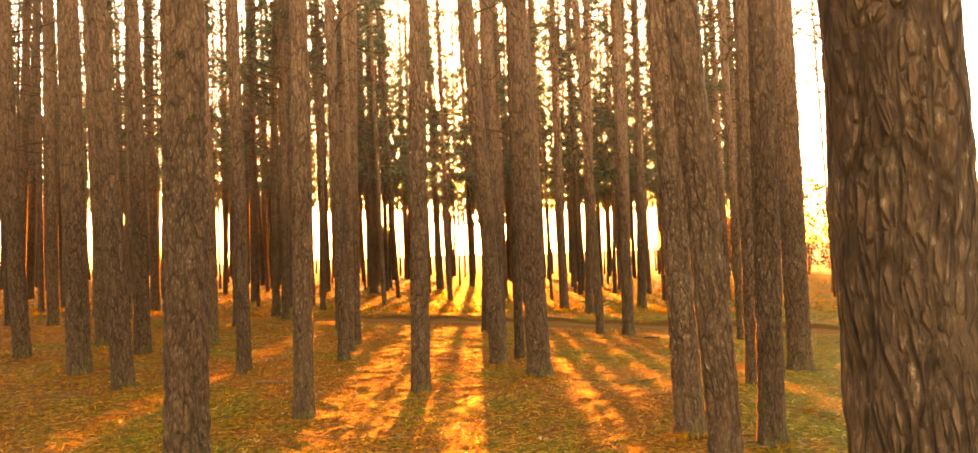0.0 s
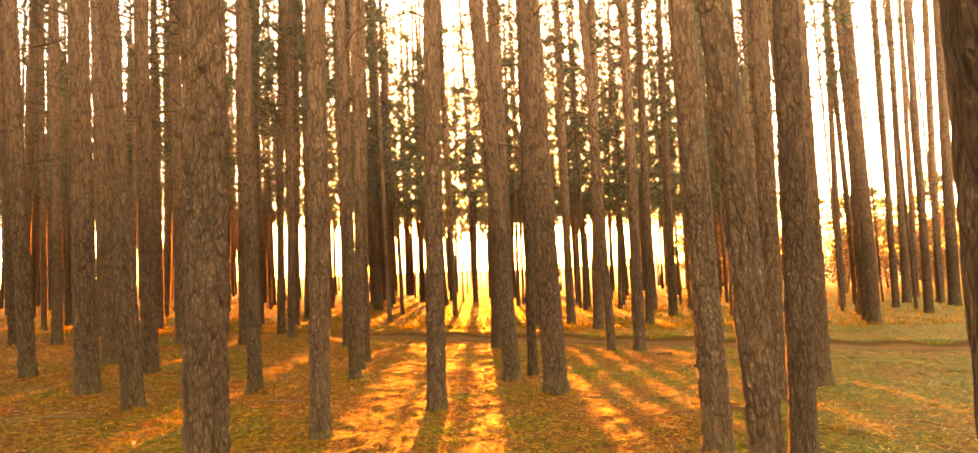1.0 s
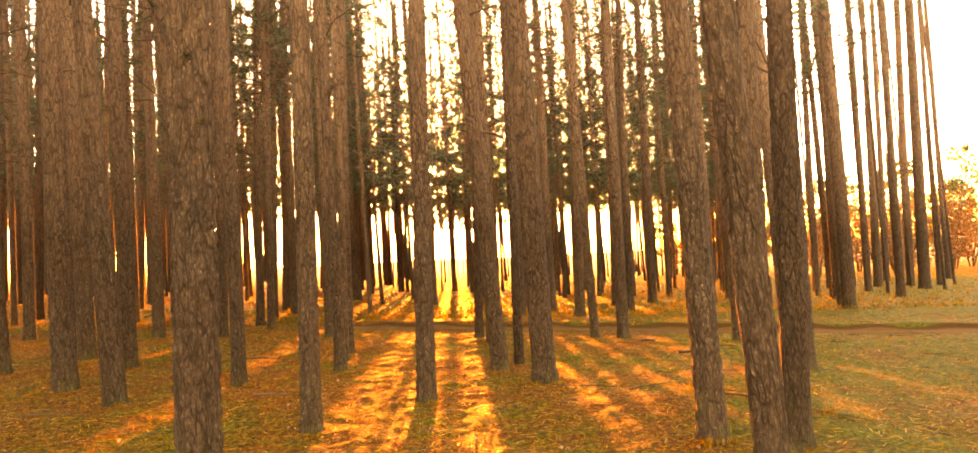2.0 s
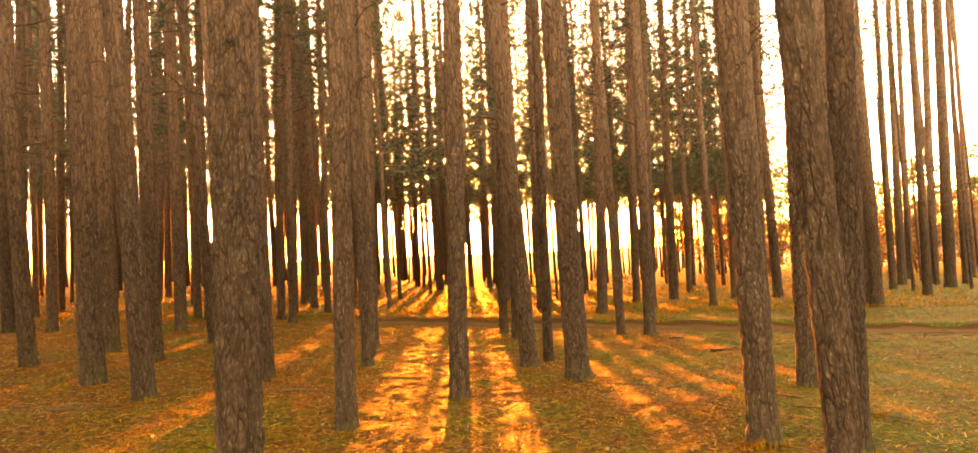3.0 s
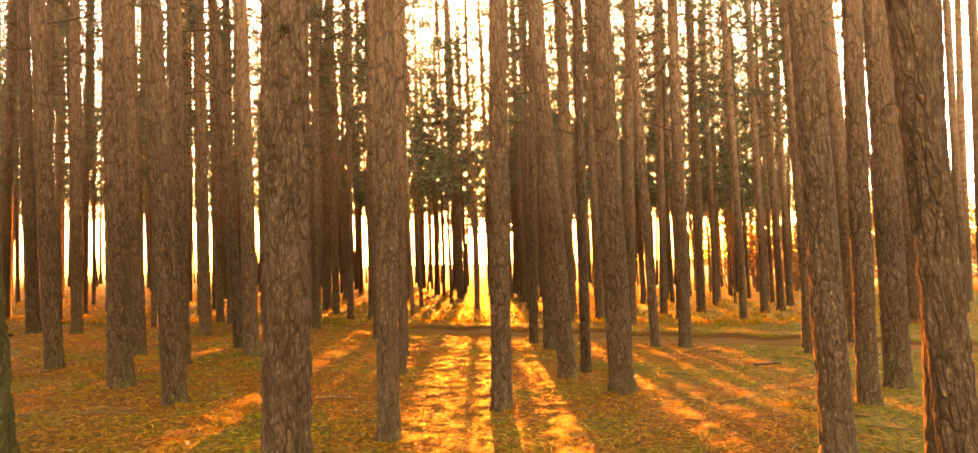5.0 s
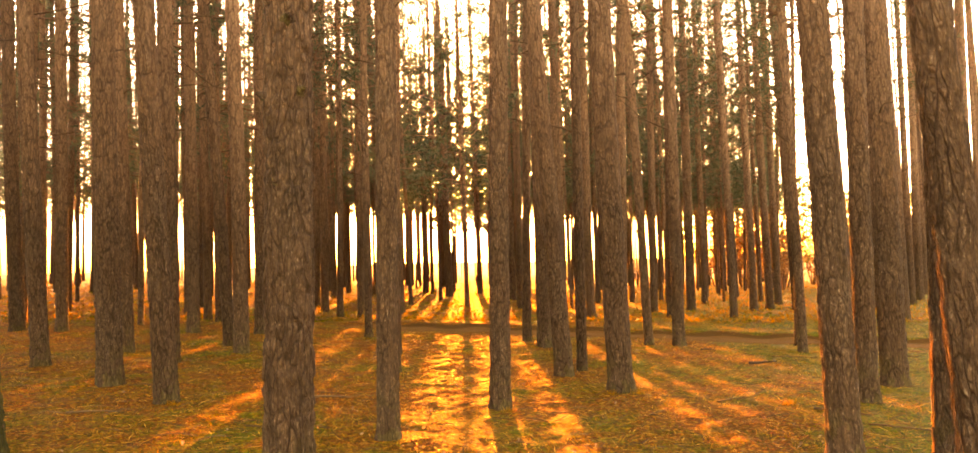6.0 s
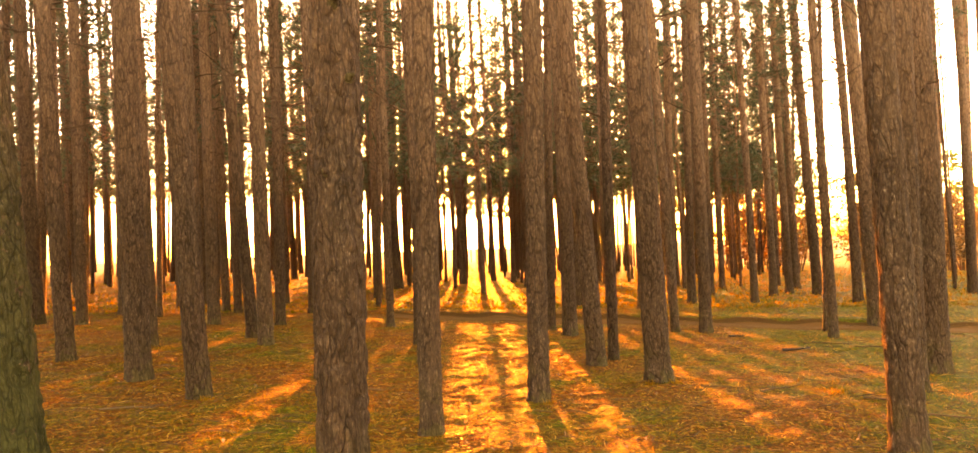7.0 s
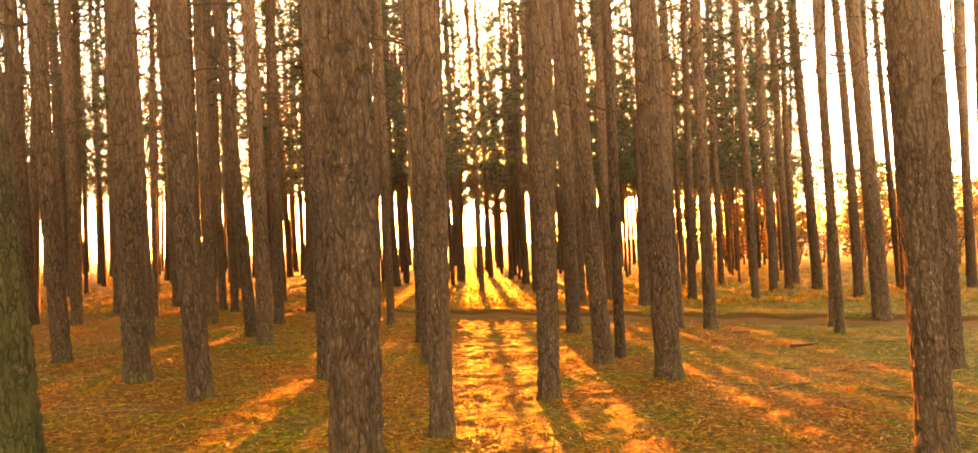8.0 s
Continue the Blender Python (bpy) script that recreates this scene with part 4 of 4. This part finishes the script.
def twigs():
    v, f = [], []
    xs, ys = strewn(1700)
    for x, y in zip(xs, ys):
        a, ln = cover_rng.uniform(0, 6.28), cover_rng.uniform(0.08, 0.35)
        pts = []
        for q in (0, 0.4, 0.75, 1.0):
            px, py = x + math.cos(a + q * 0.5) * ln * q, y + math.sin(a + q * 0.5) * ln * q
            pts.append((px, py, z_at(px, py) + 0.012 + 0.02 * math.sin(q * 3)))
        tube(v, f, pts, (0.004, 0.0035, 0.0025, 0.0012), 4)
    tagged(new("twigs", mesh_of("twigs", v, f, [DEAD_WOOD])), "thin dead twigs scattered over the forest floor", "twigs", kind="stuff")


twigs()


def fallen_log(x, y, turn):
    rng = np.random.default_rng(44)
    me = trunk_mesh(rng, 0.15, 1.3, 28, 1.2, 0.05, 0.02)
    ob = new("fallen_log", me)
    ob.matrix_basis = pose(x, y, z_at(x, y) + 0.05, 0, 88, turn)
    tagged(ob, "short dark fallen log half sunk in the moss", "log")


fallen_log(-11.2, 13.55, 4)


def grass_tuft(x, y, reach, count, seed):
    """A low tuft of dry blades bending outwards from one root."""
    rng = np.random.default_rng(seed)
    v, f = [], []
    for _ in range(count):
        a, t, ln = rng.uniform(0, 6.283), rng.uniform(0.1, 0.8), reach * rng.uniform(0.5, 1.1)
        bx, by = x + rng.normal(0, reach * 0.45), y + rng.normal(0, reach * 0.3)
        b = np.array((bx, by, z_at(bx, by) - 0.01))
        o = np.array((math.cos(a), math.sin(a), 0.0))
        w = np.array((-math.sin(a), math.cos(a), 0.0)) * 0.0022
        mid = b + o * ln * 0.45 * t + np.array((0, 0, ln * 0.6))
        tip = b + o * ln * t + np.array((0, 0, ln * (0.95 - 0.55 * t)))
        k = len(v)
        v += [b - w, b + w, mid + w * 0.8, mid - w * 0.8, tip]
        f += [(k, k + 1, k + 2, k + 3), (k + 3, k + 2, k + 4)]
    tagged(new("grass_tuft", mesh_of("grass_tuft", v, f, [BLADES])), "low tuft of dry grass at the foot of a pine", "grass", "grass tufts")


for k, (x, y, reach, count) in enumerate(((1.62, 5.40, 0.11, 90), (1.78, 5.42, 0.09, 60), (0.52, 8.20, 0.09, 70), (0.80, 8.22, 0.08, 50), (-1.90, 4.62, 0.07, 40), (2.28, 5.10, 0.08, 50), (-3.00, 8.90, 0.08, 50), (-4.05, 7.80, 0.09, 60), (1.45, 3.62, 0.06, 40), (2.10, 7.40, 0.10, 70), (3.60, 8.60, 0.09, 60), (2.90, 6.10, 0.10, 70), (-0.62, 7.50, 0.07, 40))):
    grass_tuft(x, y, reach, count, 900 + k)
